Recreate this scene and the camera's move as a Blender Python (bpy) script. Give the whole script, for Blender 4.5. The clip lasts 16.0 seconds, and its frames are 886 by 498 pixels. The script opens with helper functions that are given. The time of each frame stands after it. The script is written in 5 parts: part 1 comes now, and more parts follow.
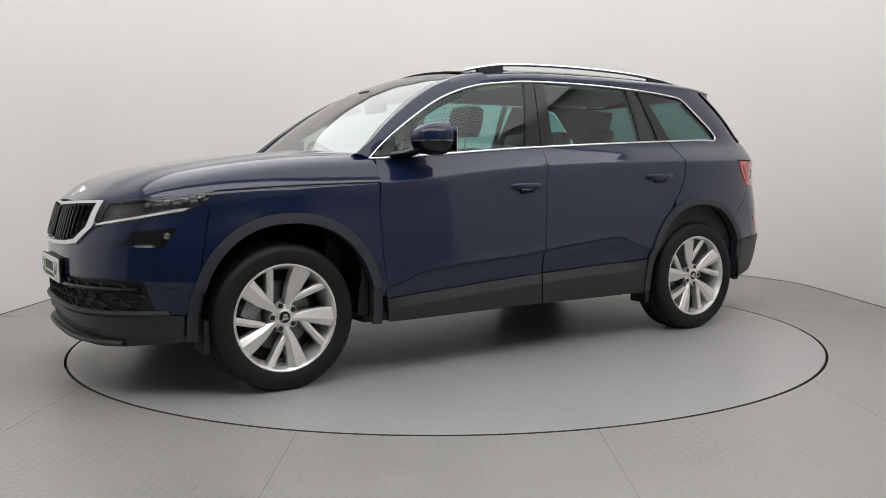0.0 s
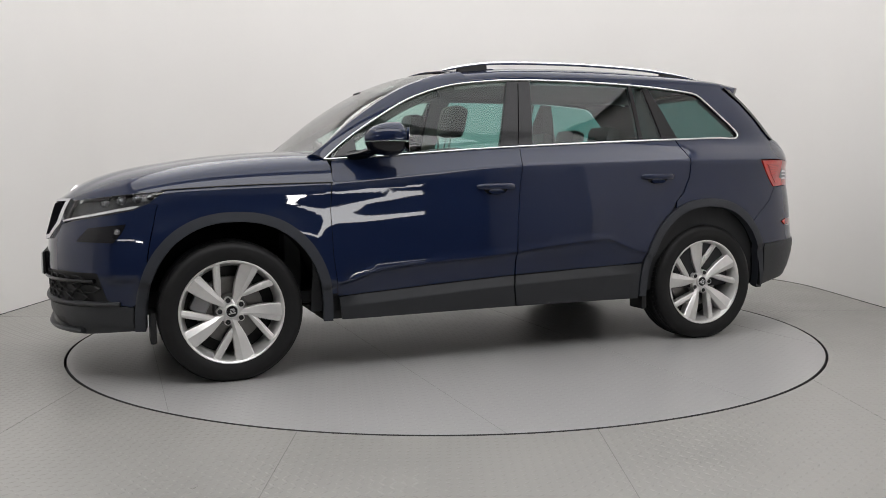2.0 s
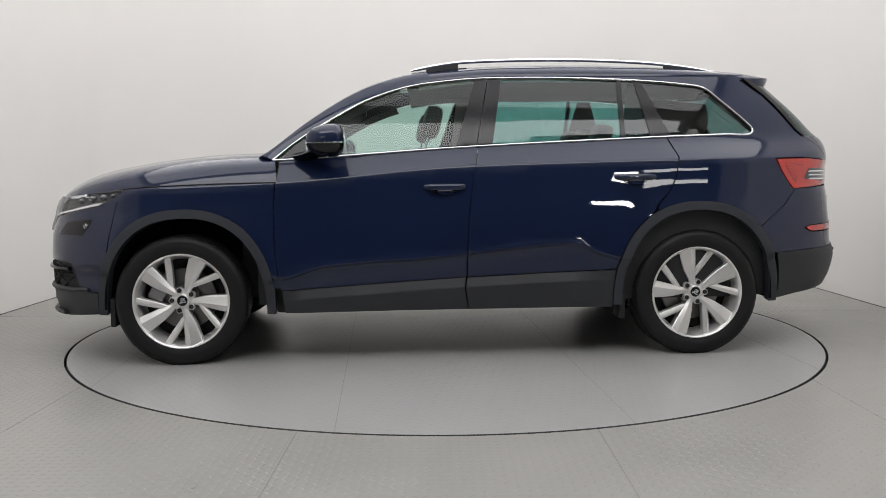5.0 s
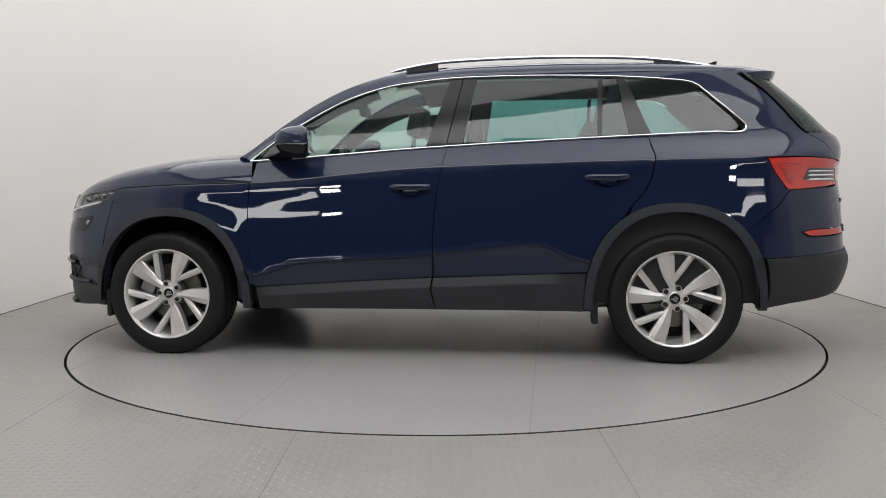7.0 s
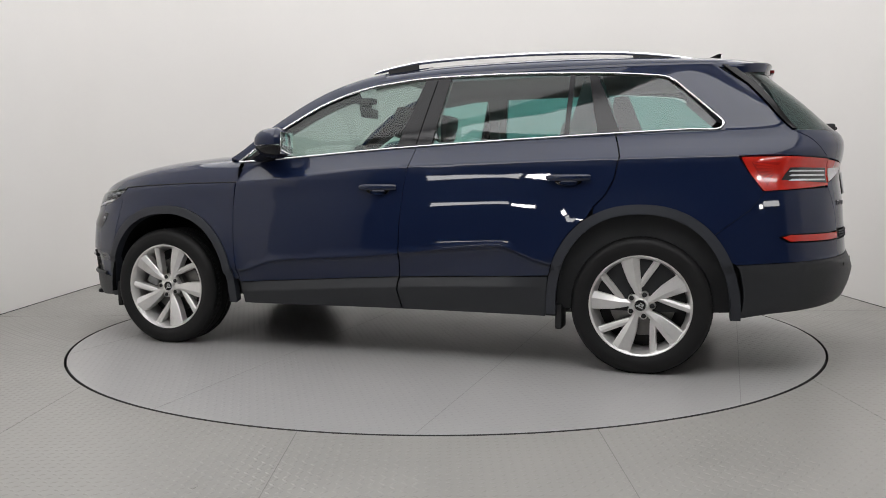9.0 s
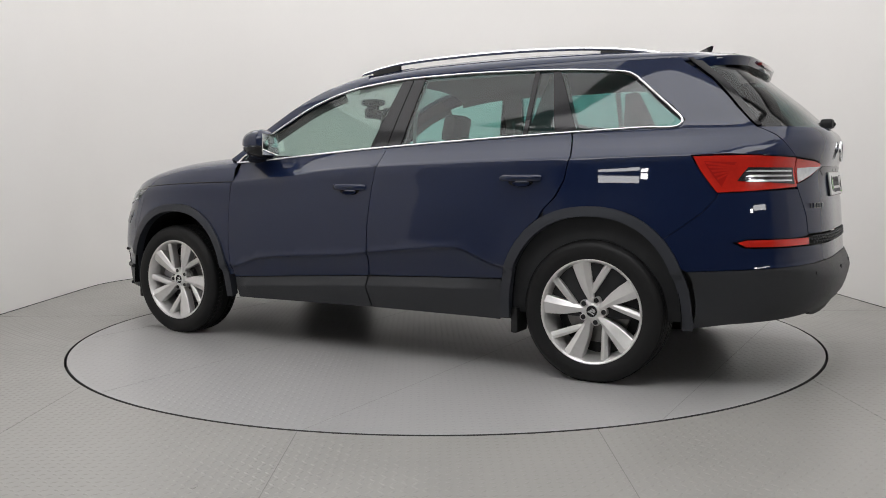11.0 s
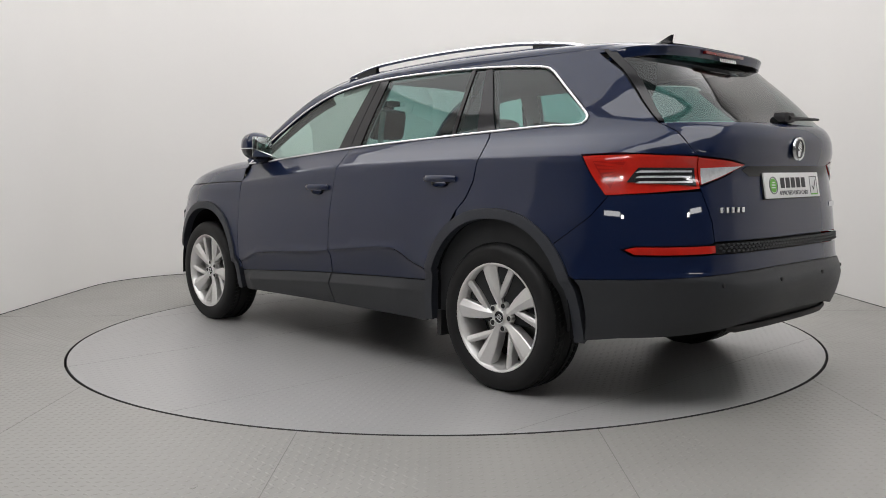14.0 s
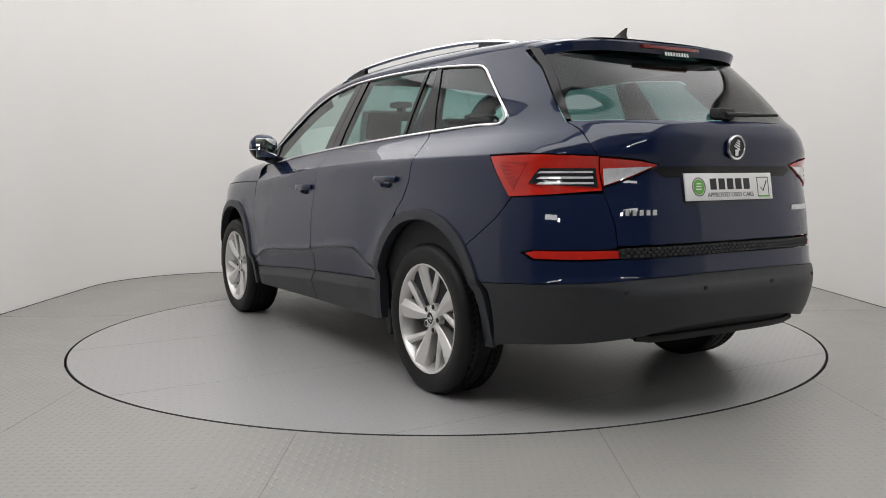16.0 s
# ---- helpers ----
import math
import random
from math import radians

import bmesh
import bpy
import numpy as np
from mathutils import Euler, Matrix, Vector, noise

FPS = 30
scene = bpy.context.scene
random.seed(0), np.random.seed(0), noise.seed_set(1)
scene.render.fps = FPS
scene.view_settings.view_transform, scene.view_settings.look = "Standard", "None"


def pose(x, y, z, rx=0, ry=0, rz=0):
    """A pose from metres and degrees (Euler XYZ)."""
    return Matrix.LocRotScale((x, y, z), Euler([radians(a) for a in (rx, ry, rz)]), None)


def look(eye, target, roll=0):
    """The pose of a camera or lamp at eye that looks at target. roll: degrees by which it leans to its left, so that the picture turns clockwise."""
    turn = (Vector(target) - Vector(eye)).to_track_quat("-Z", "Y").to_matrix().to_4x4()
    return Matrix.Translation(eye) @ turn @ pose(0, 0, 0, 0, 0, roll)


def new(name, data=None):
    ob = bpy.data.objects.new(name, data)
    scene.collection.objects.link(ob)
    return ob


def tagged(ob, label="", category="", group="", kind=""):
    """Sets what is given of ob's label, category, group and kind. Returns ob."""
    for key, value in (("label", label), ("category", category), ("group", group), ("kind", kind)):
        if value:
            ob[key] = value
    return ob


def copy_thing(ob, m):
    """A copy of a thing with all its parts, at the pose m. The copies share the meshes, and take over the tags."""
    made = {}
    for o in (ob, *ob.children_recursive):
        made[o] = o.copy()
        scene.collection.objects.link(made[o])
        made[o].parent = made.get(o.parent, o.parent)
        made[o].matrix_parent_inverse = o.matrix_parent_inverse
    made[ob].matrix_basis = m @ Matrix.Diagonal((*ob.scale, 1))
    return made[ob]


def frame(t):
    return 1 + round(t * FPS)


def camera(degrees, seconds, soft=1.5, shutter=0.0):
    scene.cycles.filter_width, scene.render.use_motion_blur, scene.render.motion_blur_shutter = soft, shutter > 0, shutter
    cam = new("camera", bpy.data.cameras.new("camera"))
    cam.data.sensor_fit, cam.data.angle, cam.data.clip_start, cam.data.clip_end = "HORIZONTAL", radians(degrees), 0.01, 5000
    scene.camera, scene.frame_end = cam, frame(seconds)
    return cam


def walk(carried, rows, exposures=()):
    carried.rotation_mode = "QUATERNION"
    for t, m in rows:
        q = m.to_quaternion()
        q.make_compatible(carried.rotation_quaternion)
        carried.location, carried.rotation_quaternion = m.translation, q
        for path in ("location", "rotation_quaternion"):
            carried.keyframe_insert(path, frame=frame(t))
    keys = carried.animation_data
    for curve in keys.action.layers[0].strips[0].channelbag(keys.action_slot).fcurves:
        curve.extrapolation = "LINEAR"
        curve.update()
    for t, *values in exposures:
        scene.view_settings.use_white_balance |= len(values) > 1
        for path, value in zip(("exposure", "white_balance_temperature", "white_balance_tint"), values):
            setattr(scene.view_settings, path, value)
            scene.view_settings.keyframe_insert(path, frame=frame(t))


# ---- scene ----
# ---------- camera ----------
cam = camera(55.46, 16.0, soft=0.9)
EYE = (0.0, -5.429, 0.998)
AIM = (EYE[0] - 0.0023 * 5, EYE[1] + 0.99615 * 5, EYE[2] - 0.0876 * 5)
walk(cam, [(0.0, look(EYE, AIM, -0.427)), (16.0, look(EYE, AIM, -0.427))])

# ---------- world and exposure ----------
scene.view_settings.exposure = 0.0
world = bpy.data.worlds.new("studio_world")
scene.world = world
world.use_nodes = True
world.node_tree.nodes["Background"].inputs[0].default_value = (0.5, 0.52, 0.55, 1)
world.node_tree.nodes["Background"].inputs[1].default_value = 0.02

CEILING_GLOW, FRONT_FILL_GLOW, TUBE_GLOW = 1.60, 3.5, 40.0


# ---------- materials ----------
def mat(name, color, rough=0.5, metal=0.0, coat=0.0, emit=0.0, var=0.0, scale=20.0, bump=0.0, bump_scale=60.0,
        coat_rough=0.03, spec=0.5, rvar=0.0):
    m = bpy.data.materials.new(name)
    m.use_nodes = True
    nt = m.node_tree
    b = nt.nodes["Principled BSDF"]
    b.inputs["Base Color"].default_value = (*color, 1)
    b.inputs["Roughness"].default_value = rough
    b.inputs["Metallic"].default_value = metal
    b.inputs["Coat Weight"].default_value = coat
    b.inputs["Coat Roughness"].default_value = coat_rough
    b.inputs["Specular IOR Level"].default_value = spec
    if emit:
        b.inputs["Emission Color"].default_value = (*color, 1)
        b.inputs["Emission Strength"].default_value = emit
    co = nt.nodes.new("ShaderNodeTexCoord")
    if var or rvar:
        n1 = nt.nodes.new("ShaderNodeTexNoise")
        n1.inputs["Scale"].default_value = scale
        n1.inputs["Detail"].default_value = 5
        n2 = nt.nodes.new("ShaderNodeTexNoise")
        n2.inputs["Scale"].default_value = scale * 0.12
        n2.inputs["Detail"].default_value = 3
        for n in (n1, n2):
            nt.links.new(co.outputs["Object"], n.inputs["Vector"])
        add = nt.nodes.new("ShaderNodeMath")
        add.operation = "ADD"
        nt.links.new(n1.outputs["Fac"], add.inputs[0])
        nt.links.new(n2.outputs["Fac"], add.inputs[1])
        if var:
            r = nt.nodes.new("ShaderNodeMapRange")
            r.inputs["From Min"].default_value = 0.6
            r.inputs["From Max"].default_value = 1.4
            r.inputs["To Min"].default_value = 1 - var
            r.inputs["To Max"].default_value = 1 + var
            nt.links.new(add.outputs[0], r.inputs["Value"])
            mul = nt.nodes.new("ShaderNodeVectorMath")
            mul.operation = "SCALE"
            mul.inputs[0].default_value = color
            nt.links.new(r.outputs[0], mul.inputs["Scale"])
            nt.links.new(mul.outputs[0], b.inputs["Base Color"])
        if rvar:
            r = nt.nodes.new("ShaderNodeMapRange")
            r.inputs["From Min"].default_value = 0.6
            r.inputs["From Max"].default_value = 1.4
            r.inputs["To Min"].default_value = max(0.02, rough - rvar)
            r.inputs["To Max"].default_value = rough + rvar
            nt.links.new(add.outputs[0], r.inputs["Value"])
            nt.links.new(r.outputs[0], b.inputs["Roughness"])
    if bump:
        n3 = nt.nodes.new("ShaderNodeTexNoise")
        n3.inputs["Scale"].default_value = bump_scale
        n3.inputs["Detail"].default_value = 4
        nt.links.new(co.outputs["Object"], n3.inputs["Vector"])
        bp = nt.nodes.new("ShaderNodeBump")
        bp.inputs["Strength"].default_value = bump
        bp.inputs["Distance"].default_value = 0.002
        nt.links.new(n3.outputs["Fac"], bp.inputs["Height"])
        nt.links.new(bp.outputs["Normal"], b.inputs["Normal"])
    return m


def glass(name, tint, ior=1.45, rough=0.0):
    m = bpy.data.materials.new(name)
    m.use_nodes = True
    nt = m.node_tree
    nt.nodes.clear()
    out = nt.nodes.new("ShaderNodeOutputMaterial")
    tr = nt.nodes.new("ShaderNodeBsdfTransparent")
    tr.inputs["Color"].default_value = (*tint, 1)
    gl = nt.nodes.new("ShaderNodeBsdfGlossy")
    gl.inputs["Roughness"].default_value = rough
    lw = nt.nodes.new("ShaderNodeLayerWeight")
    lw.inputs["Blend"].default_value = 0.5
    pw = nt.nodes.new("ShaderNodeMath")
    pw.operation, pw.inputs[1].default_value = "POWER", 5.0
    nt.links.new(lw.outputs["Facing"], pw.inputs[0])
    fr = nt.nodes.new("ShaderNodeMapRange")
    fr.inputs["To Min"].default_value = ((ior - 1) / (ior + 1)) ** 2 * 1.7
    nt.links.new(pw.outputs[0], fr.inputs["Value"])
    mx = nt.nodes.new("ShaderNodeMixShader")
    nt.links.new(fr.outputs[0], mx.inputs[0])
    nt.links.new(tr.outputs[0], mx.inputs[1])
    nt.links.new(gl.outputs[0], mx.inputs[2])
    nt.links.new(mx.outputs[0], out.inputs["Surface"])
    return m


PAINT = mat("navy_paint", (0.0044, 0.0108, 0.0385), 0.42, 0.0, coat=1.0, coat_rough=0.015, var=0.06, scale=900, spec=0.08)
LINER = mat("wheel_well_felt", (0.009, 0.009, 0.010), 0.95, spec=0.1, var=0.2)
ARCHTRIM = mat("arch_plastic", (0.022, 0.025, 0.033), 0.5, bump=0.25, bump_scale=900, var=0.08, scale=30)
PLASTIC = mat("grey_plastic", (0.019, 0.021, 0.025), 0.45, bump=0.25, bump_scale=900, var=0.08, scale=30)
BLACK = mat("black_plastic", (0.009, 0.009, 0.010), 0.6, var=0.1)
GLOSSBLACK = mat("gloss_black", (0.006, 0.006, 0.008), 0.14, spec=0.4)
CHROME = mat("satin_chrome", (0.80, 0.81, 0.83), 0.22, 1.0, rvar=0.05)
ALLOY = mat("alloy_silver", (0.74, 0.73, 0.72), 0.36, 0.75, var=0.05, scale=60, rvar=0.06)
ALLOYDARK = mat("alloy_grey", (0.30, 0.30, 0.31), 0.42, 0.7, var=0.08, scale=60)
RUBBER = mat("tyre_rubber", (0.0075, 0.0075, 0.008), 0.55, spec=0.3, var=0.2, scale=25, bump=0.15, bump_scale=300)
STEEL = mat("brake_steel", (0.20, 0.195, 0.19), 0.38, 0.9, var=0.15, scale=40)
CABIN = mat("cabin_trim", (0.016, 0.017, 0.019), 0.75, bump=0.2, bump_scale=400, var=0.15)
SEAT = mat("seat_leather", (0.020, 0.020, 0.022), 0.5, bump=0.3, bump_scale=250, var=0.1)
LINING = mat("headliner_cloth", (0.42, 0.41, 0.39), 0.9, bump=0.2, bump_scale=500, var=0.04)
GLASS_F = glass("clear_green_glass", (0.62, 0.80, 0.75))
GLASS_W = glass("windscreen_glass", (0.80, 0.87, 0.84), 2.4)
CRYSTAL = mat("headlamp_crystal", (0.20, 0.20, 0.21), 0.12, 0.6, coat=1.0)
GLASS_R = glass("tinted_glass", (0.29, 0.55, 0.525), 1.5)
GLASS_T = glass("tailgate_glass", (0.20, 0.29, 0.285), 1.42)
GLASS_L = glass("lamp_glass", (0.82, 0.84, 0.86), 1.4)
RED = mat("red_lens", (0.50, 0.018, 0.010), 0.14, coat=1.0, var=0.12, scale=50)
REDMID = mat("shaded_red_lens", (0.36, 0.012, 0.008), 0.14, coat=1.0)
REDDARK = mat("dark_red_lens", (0.16, 0.006, 0.006), 0.12, coat=1.0)
CLEAR = mat("clear_lens", (0.70, 0.70, 0.72), 0.16, 0.25, coat=1.0, var=0.25, scale=60)
HEADDARK = mat("headlamp_housing", (0.018, 0.018, 0.020), 0.3, coat=0.5)
SMOKE = mat("smoked_lens", (0.03, 0.03, 0.033), 0.15, 0.3, coat=1.0)
PLATEWHITE = mat("plate_white", (0.80, 0.80, 0.79), 0.4, coat=0.3)
INK = mat("ink_dark", (0.02, 0.02, 0.022), 0.5)
INKGREY = mat("ink_grey", (0.16, 0.16, 0.17), 0.5)
GREEN = mat("ink_green", (0.13, 0.42, 0.05), 0.45)
WHITE = mat("white_print", (0.8, 0.8, 0.8), 0.5)
MIRROR = mat("mirror_glass", (0.85, 0.88, 0.88), 0.02, 1.0)
WALL = mat("white_wall_paint", (0.765, 0.75, 0.73), 0.65, bump=0.06, bump_scale=15, var=0.015, scale=1.5)
CEIL = mat("white_ceiling", (0.75, 0.74, 0.72), 0.8, var=0.02, scale=3)
# mid grey stands in for light fading along the unseen front walls
FADEWALL = mat("light_fade_grey", (0.42, 0.415, 0.41), 0.75, var=0.04, scale=2)
DARKWALL = mat("shop_wall", (0.19, 0.19, 0.20), 0.8, var=0.1, scale=2)
TABLE = mat("grey_turntable_paint", (0.325, 0.321, 0.318), 0.32, var=0.05, scale=2.5, rvar=0.03, bump=0.05, bump_scale=120)
FLOOR = mat("grey_floor_paint", (0.275, 0.269, 0.252), 0.36, var=0.07, scale=3.0, rvar=0.10, bump=0.05, bump_scale=120)
FAINT = mat("turntable_seam", (0.29, 0.287, 0.28), 0.6)
# near black that stands in for the shade inside gaps
GAPSHADE = mat("dark_gap_shade", (0.02, 0.02, 0.02), 0.8)
SEAM = mat("plate_seam", (0.22, 0.215, 0.205), 0.7)
SOFT = mat("light_ceiling_diffuser", (0.995, 0.985, 0.99), 0.6, emit=CEILING_GLOW)
TUBE = mat("lamp_diffuser", (1.0, 0.99, 0.98), 0.5, emit=TUBE_GLOW)
PALE = mat("light_box_diffuser", (1.0, 0.99, 0.98), 0.5, emit=9.0)
FRONTFILL = mat("front_fill_diffuser", (0.995, 0.985, 0.99), 0.6, emit=FRONT_FILL_GLOW)
LAMPBODY = mat("lamp_body", (0.7, 0.7, 0.7), 0.5)


# ---------- mesh helpers ----------
def link_mesh(name, me, material, parent, label=""):
    me.materials.append(material)
    ob = new(name, me)
    if parent is not None:
        ob.parent = parent
    return tagged(ob, label)


def part(name, bm, material, parent, label="", smooth=True, angle=40):
    me = bpy.data.meshes.new(name)
    bmesh.ops.recalc_face_normals(bm, faces=bm.faces[:])
    bm.to_mesh(me)
    bm.free()
    if smooth:
        me.polygons.foreach_set("use_smooth", [True] * len(me.polygons))
        me.set_sharp_from_angle(angle=radians(angle))
    return link_mesh(name, me, material, parent, label)


def soup(name, verts, faces, material, parent, label="", normals=None, smooth=True):
    me = bpy.data.meshes.new(name)
    me.from_pydata([tuple(v) for v in verts], [], faces)
    me.validate()
    if smooth:
        me.polygons.foreach_set("use_smooth", [True] * len(me.polygons))
    if normals is not None:
        me.normals_split_custom_set_from_vertices([tuple(n) for n in normals])
    return link_mesh(name, me, material, parent, label)


def box(bm, x0, x1, y0, y1, z0, z1, bevel=0.0, m=None):
    r = bmesh.ops.create_cube(bm, size=1.0)
    vs = r["verts"]
    t = Matrix.Translation(((x0 + x1) / 2, (y0 + y1) / 2, (z0 + z1) / 2)) @ Matrix.Diagonal((x1 - x0, y1 - y0, z1 - z0, 1))
    bmesh.ops.transform(bm, matrix=t, verts=vs)
    if bevel:
        es = list({e for v in vs for e in v.link_edges})
        out = bmesh.ops.bevel(bm, geom=es, offset=bevel, segments=2, affect="EDGES", profile=0.6)
        vs = list({v for f in out["faces"] for v in f.verts} | {v for v in vs if v.is_valid})
    if m is not None:
        bmesh.ops.transform(bm, matrix=m, verts=[v for v in vs if v.is_valid])
    return vs


def lathe(bm, profile, seg=48, axis="Y"):
    """Revolve (r, h) pairs about the axis."""
    rings = []
    for r, h in profile:
        ring = []
        for i in range(seg):
            a = 2 * math.pi * i / seg
            c, s = r * math.cos(a), r * math.sin(a)
            ring.append(bm.verts.new((c, h, s) if axis == "Y" else (c, s, h)))
        rings.append(ring)
    for a, b in zip(rings, rings[1:]):
        for i in range(seg):
            j = (i + 1) % seg
            bm.faces.new((a[i], a[j], b[j], b[i]))
    return rings


def tube(bm, pts, wide, high, seg=10, up=(0, 0, 1), taper=None):
    """Sweep an oval along pts."""
    pts = [Vector(p) for p in pts]
    rings = []
    for i, p in enumerate(pts):
        d = (pts[min(i + 1, len(pts) - 1)] - pts[max(i - 1, 0)]).normalized()
        s = d.cross(Vector(up)).normalized()
        u = s.cross(d)
        k = taper[i] if taper else 1.0
        rings.append([bm.verts.new(p + s * (wide * k * math.cos(a)) + u * (high * k * math.sin(a)))
                      for a in [2 * math.pi * j / seg for j in range(seg)]])
    for a, b in zip(rings, rings[1:]):
        for i in range(seg):
            j = (i + 1) % seg
            bm.faces.new((a[i], a[j], b[j], b[i]))
    bm.faces.new(rings[0])
    bm.faces.new(rings[-1][::-1])


def curve(xs, ys, n=3000):
    """A smooth monotone curve through the given points, as a fast lookup."""
    xs, ys = np.array(xs, float), np.array(ys, float)
    if xs[0] > xs[-1]:
        xs, ys = xs[::-1], ys[::-1]
    h = np.diff(xs)
    d = np.diff(ys) / h
    m = np.zeros(len(xs))
    m[0], m[-1] = d[0], d[-1]
    for i in range(1, len(xs) - 1):
        if d[i - 1] * d[i] > 0:
            w1, w2 = 2 * h[i] + h[i - 1], h[i] + 2 * h[i - 1]
            m[i] = (w1 + w2) / (w1 / d[i - 1] + w2 / d[i])
    X = np.linspace(xs[0], xs[-1], n)
    k = np.clip(np.searchsorted(xs, X) - 1, 0, len(xs) - 2)
    t = (X - xs[k]) / h[k]
    Y = ((2 * t**3 - 3 * t**2 + 1) * ys[k] + (t**3 - 2 * t**2 + t) * h[k] * m[k]
         + (-2 * t**3 + 3 * t**2) * ys[k + 1] + (t**3 - t**2) * h[k] * m[k + 1])
    return lambda q: np.interp(q, X, Y)


# ---------- studio ----------
WALL_X, BACK_Y, TABLE_R = 3.25, 3.35, 2.26
ROOM_H, FRONT_Y, HALL_X, WALL_END = 3.6, -12.0, 8.5, -5.4


def wall_outline(grow=0.0):
    """The back of the studio seen from above: two straight sides and a rounded back."""
    r, flare = 1.15, [(4.8, -5.4), (4.25, -4.9), (3.8, -4.2), (3.48, -3.4), (3.3, -2.6)]
    pts = [(-x - grow, y) for x, y in flare[-1:]]
    for i in range(13):
        a = math.pi - math.pi / 2 * i / 12
        pts.append((-WALL_X + r + (r + grow) * math.cos(a), BACK_Y - r + (r + grow) * math.sin(a)))
    r = 1.6
    for i in range(15):
        a = math.pi / 2 - math.pi / 2 * i / 14
        pts.append((WALL_X - 0.04 - r + (r + grow) * math.cos(a), BACK_Y - r + (r + grow) * math.sin(a)))
    pts += [(x + grow, y) for x, y in flare[-1:]]
    return pts


def build_studio():
    bm = bmesh.new()
    rows = []
    for grow in (0.0, 0.15):
        for z in ((0.0, ROOM_H) if grow == 0 else (ROOM_H, 0.0)):
            rows.append([bm.verts.new((x, y, z)) for x, y in wall_outline(grow)])
    for a, b in zip(rows, rows[1:] + rows[:1]):
        for i in range(len(a) - 1):
            bm.faces.new((a[i], a[i + 1], b[i + 1], b[i]))
    ob = part("wall_back", bm, WALL, None, "white painted curved studio backdrop wall", angle=30)
    tagged(ob, category="wall", kind="structure")
    # unseen wings added to grade the wall's end in the car's reflections
    for name, s in (("unseen_wing_left", -1), ("unseen_wing_right", 1)):
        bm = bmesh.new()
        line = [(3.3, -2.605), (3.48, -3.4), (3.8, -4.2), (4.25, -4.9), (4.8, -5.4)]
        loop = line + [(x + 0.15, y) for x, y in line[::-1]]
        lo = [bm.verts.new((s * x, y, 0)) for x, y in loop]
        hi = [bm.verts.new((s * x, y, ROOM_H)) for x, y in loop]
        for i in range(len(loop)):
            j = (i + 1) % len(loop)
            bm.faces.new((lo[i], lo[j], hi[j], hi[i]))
        tagged(part(name, bm, FADEWALL, None, "unseen flared wall wing, mid grey as if the light faded"), category="wall", kind="structure")
    # a dark tube stands in for the shadow gap under the wall
    bm = bmesh.new()
    tube(bm, [(x, y, 0.001) for x, y in wall_outline(-0.003)], 0.004, 0.004, 6)
    tagged(part("wall_shadow_gap", bm, GAPSHADE, None, "thin dark strip for the shadow gap at the foot of the wall"), category="trim", kind="structure")
    bm = bmesh.new()
    box(bm, -HALL_X - 0.2, HALL_X + 0.2, FRONT_Y - 0.2, FRONT_Y, 0, ROOM_H)
    tagged(part("wall_front", bm, DARKWALL, None, "dark grey workshop wall facing the studio", smooth=False), category="wall", kind="structure")
    for name, s in (("wall_left", -1), ("wall_right", 1)):
        bm = bmesh.new()
        box(bm, *sorted((s * HALL_X, s * (HALL_X + 0.2))), FRONT_Y, WALL_END, 0, ROOM_H)
        tagged(part(name, bm, DARKWALL, None, "dark grey workshop side wall", smooth=False), category="wall", kind="structure")
        # unseen return, coloured grey so it doesn't shine in the paint
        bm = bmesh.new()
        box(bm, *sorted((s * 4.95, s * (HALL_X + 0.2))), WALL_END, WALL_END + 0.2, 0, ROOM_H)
        tagged(part(name + "_return", bm, FADEWALL, None, "unseen wall return, grey to keep the car's reflections soft", smooth=False), category="wall", kind="structure")
    bm = bmesh.new()
    box(bm, -HALL_X - 0.4, HALL_X + 0.4, FRONT_Y - 0.2, BACK_Y + 0.3, ROOM_H, ROOM_H + 0.15)
    tagged(part("ceiling", bm, CEIL, None, "white painted studio ceiling", smooth=False), category="ceiling", kind="structure")


def ring_disc(name, r0, r1, z0, z1, material, label, seg=160):
    bm = bmesh.new()
    prof = [(r0, z0), (r0, z1), (r1, z1), (r1, z0)] if r0 else [(0.001, z1), (r1 - 0.004, z1), (r1, z1 - 0.004), (r1, z0)]
    lathe(bm, prof, seg, "Z")
    return part(name, bm, material, None, label, angle=30)


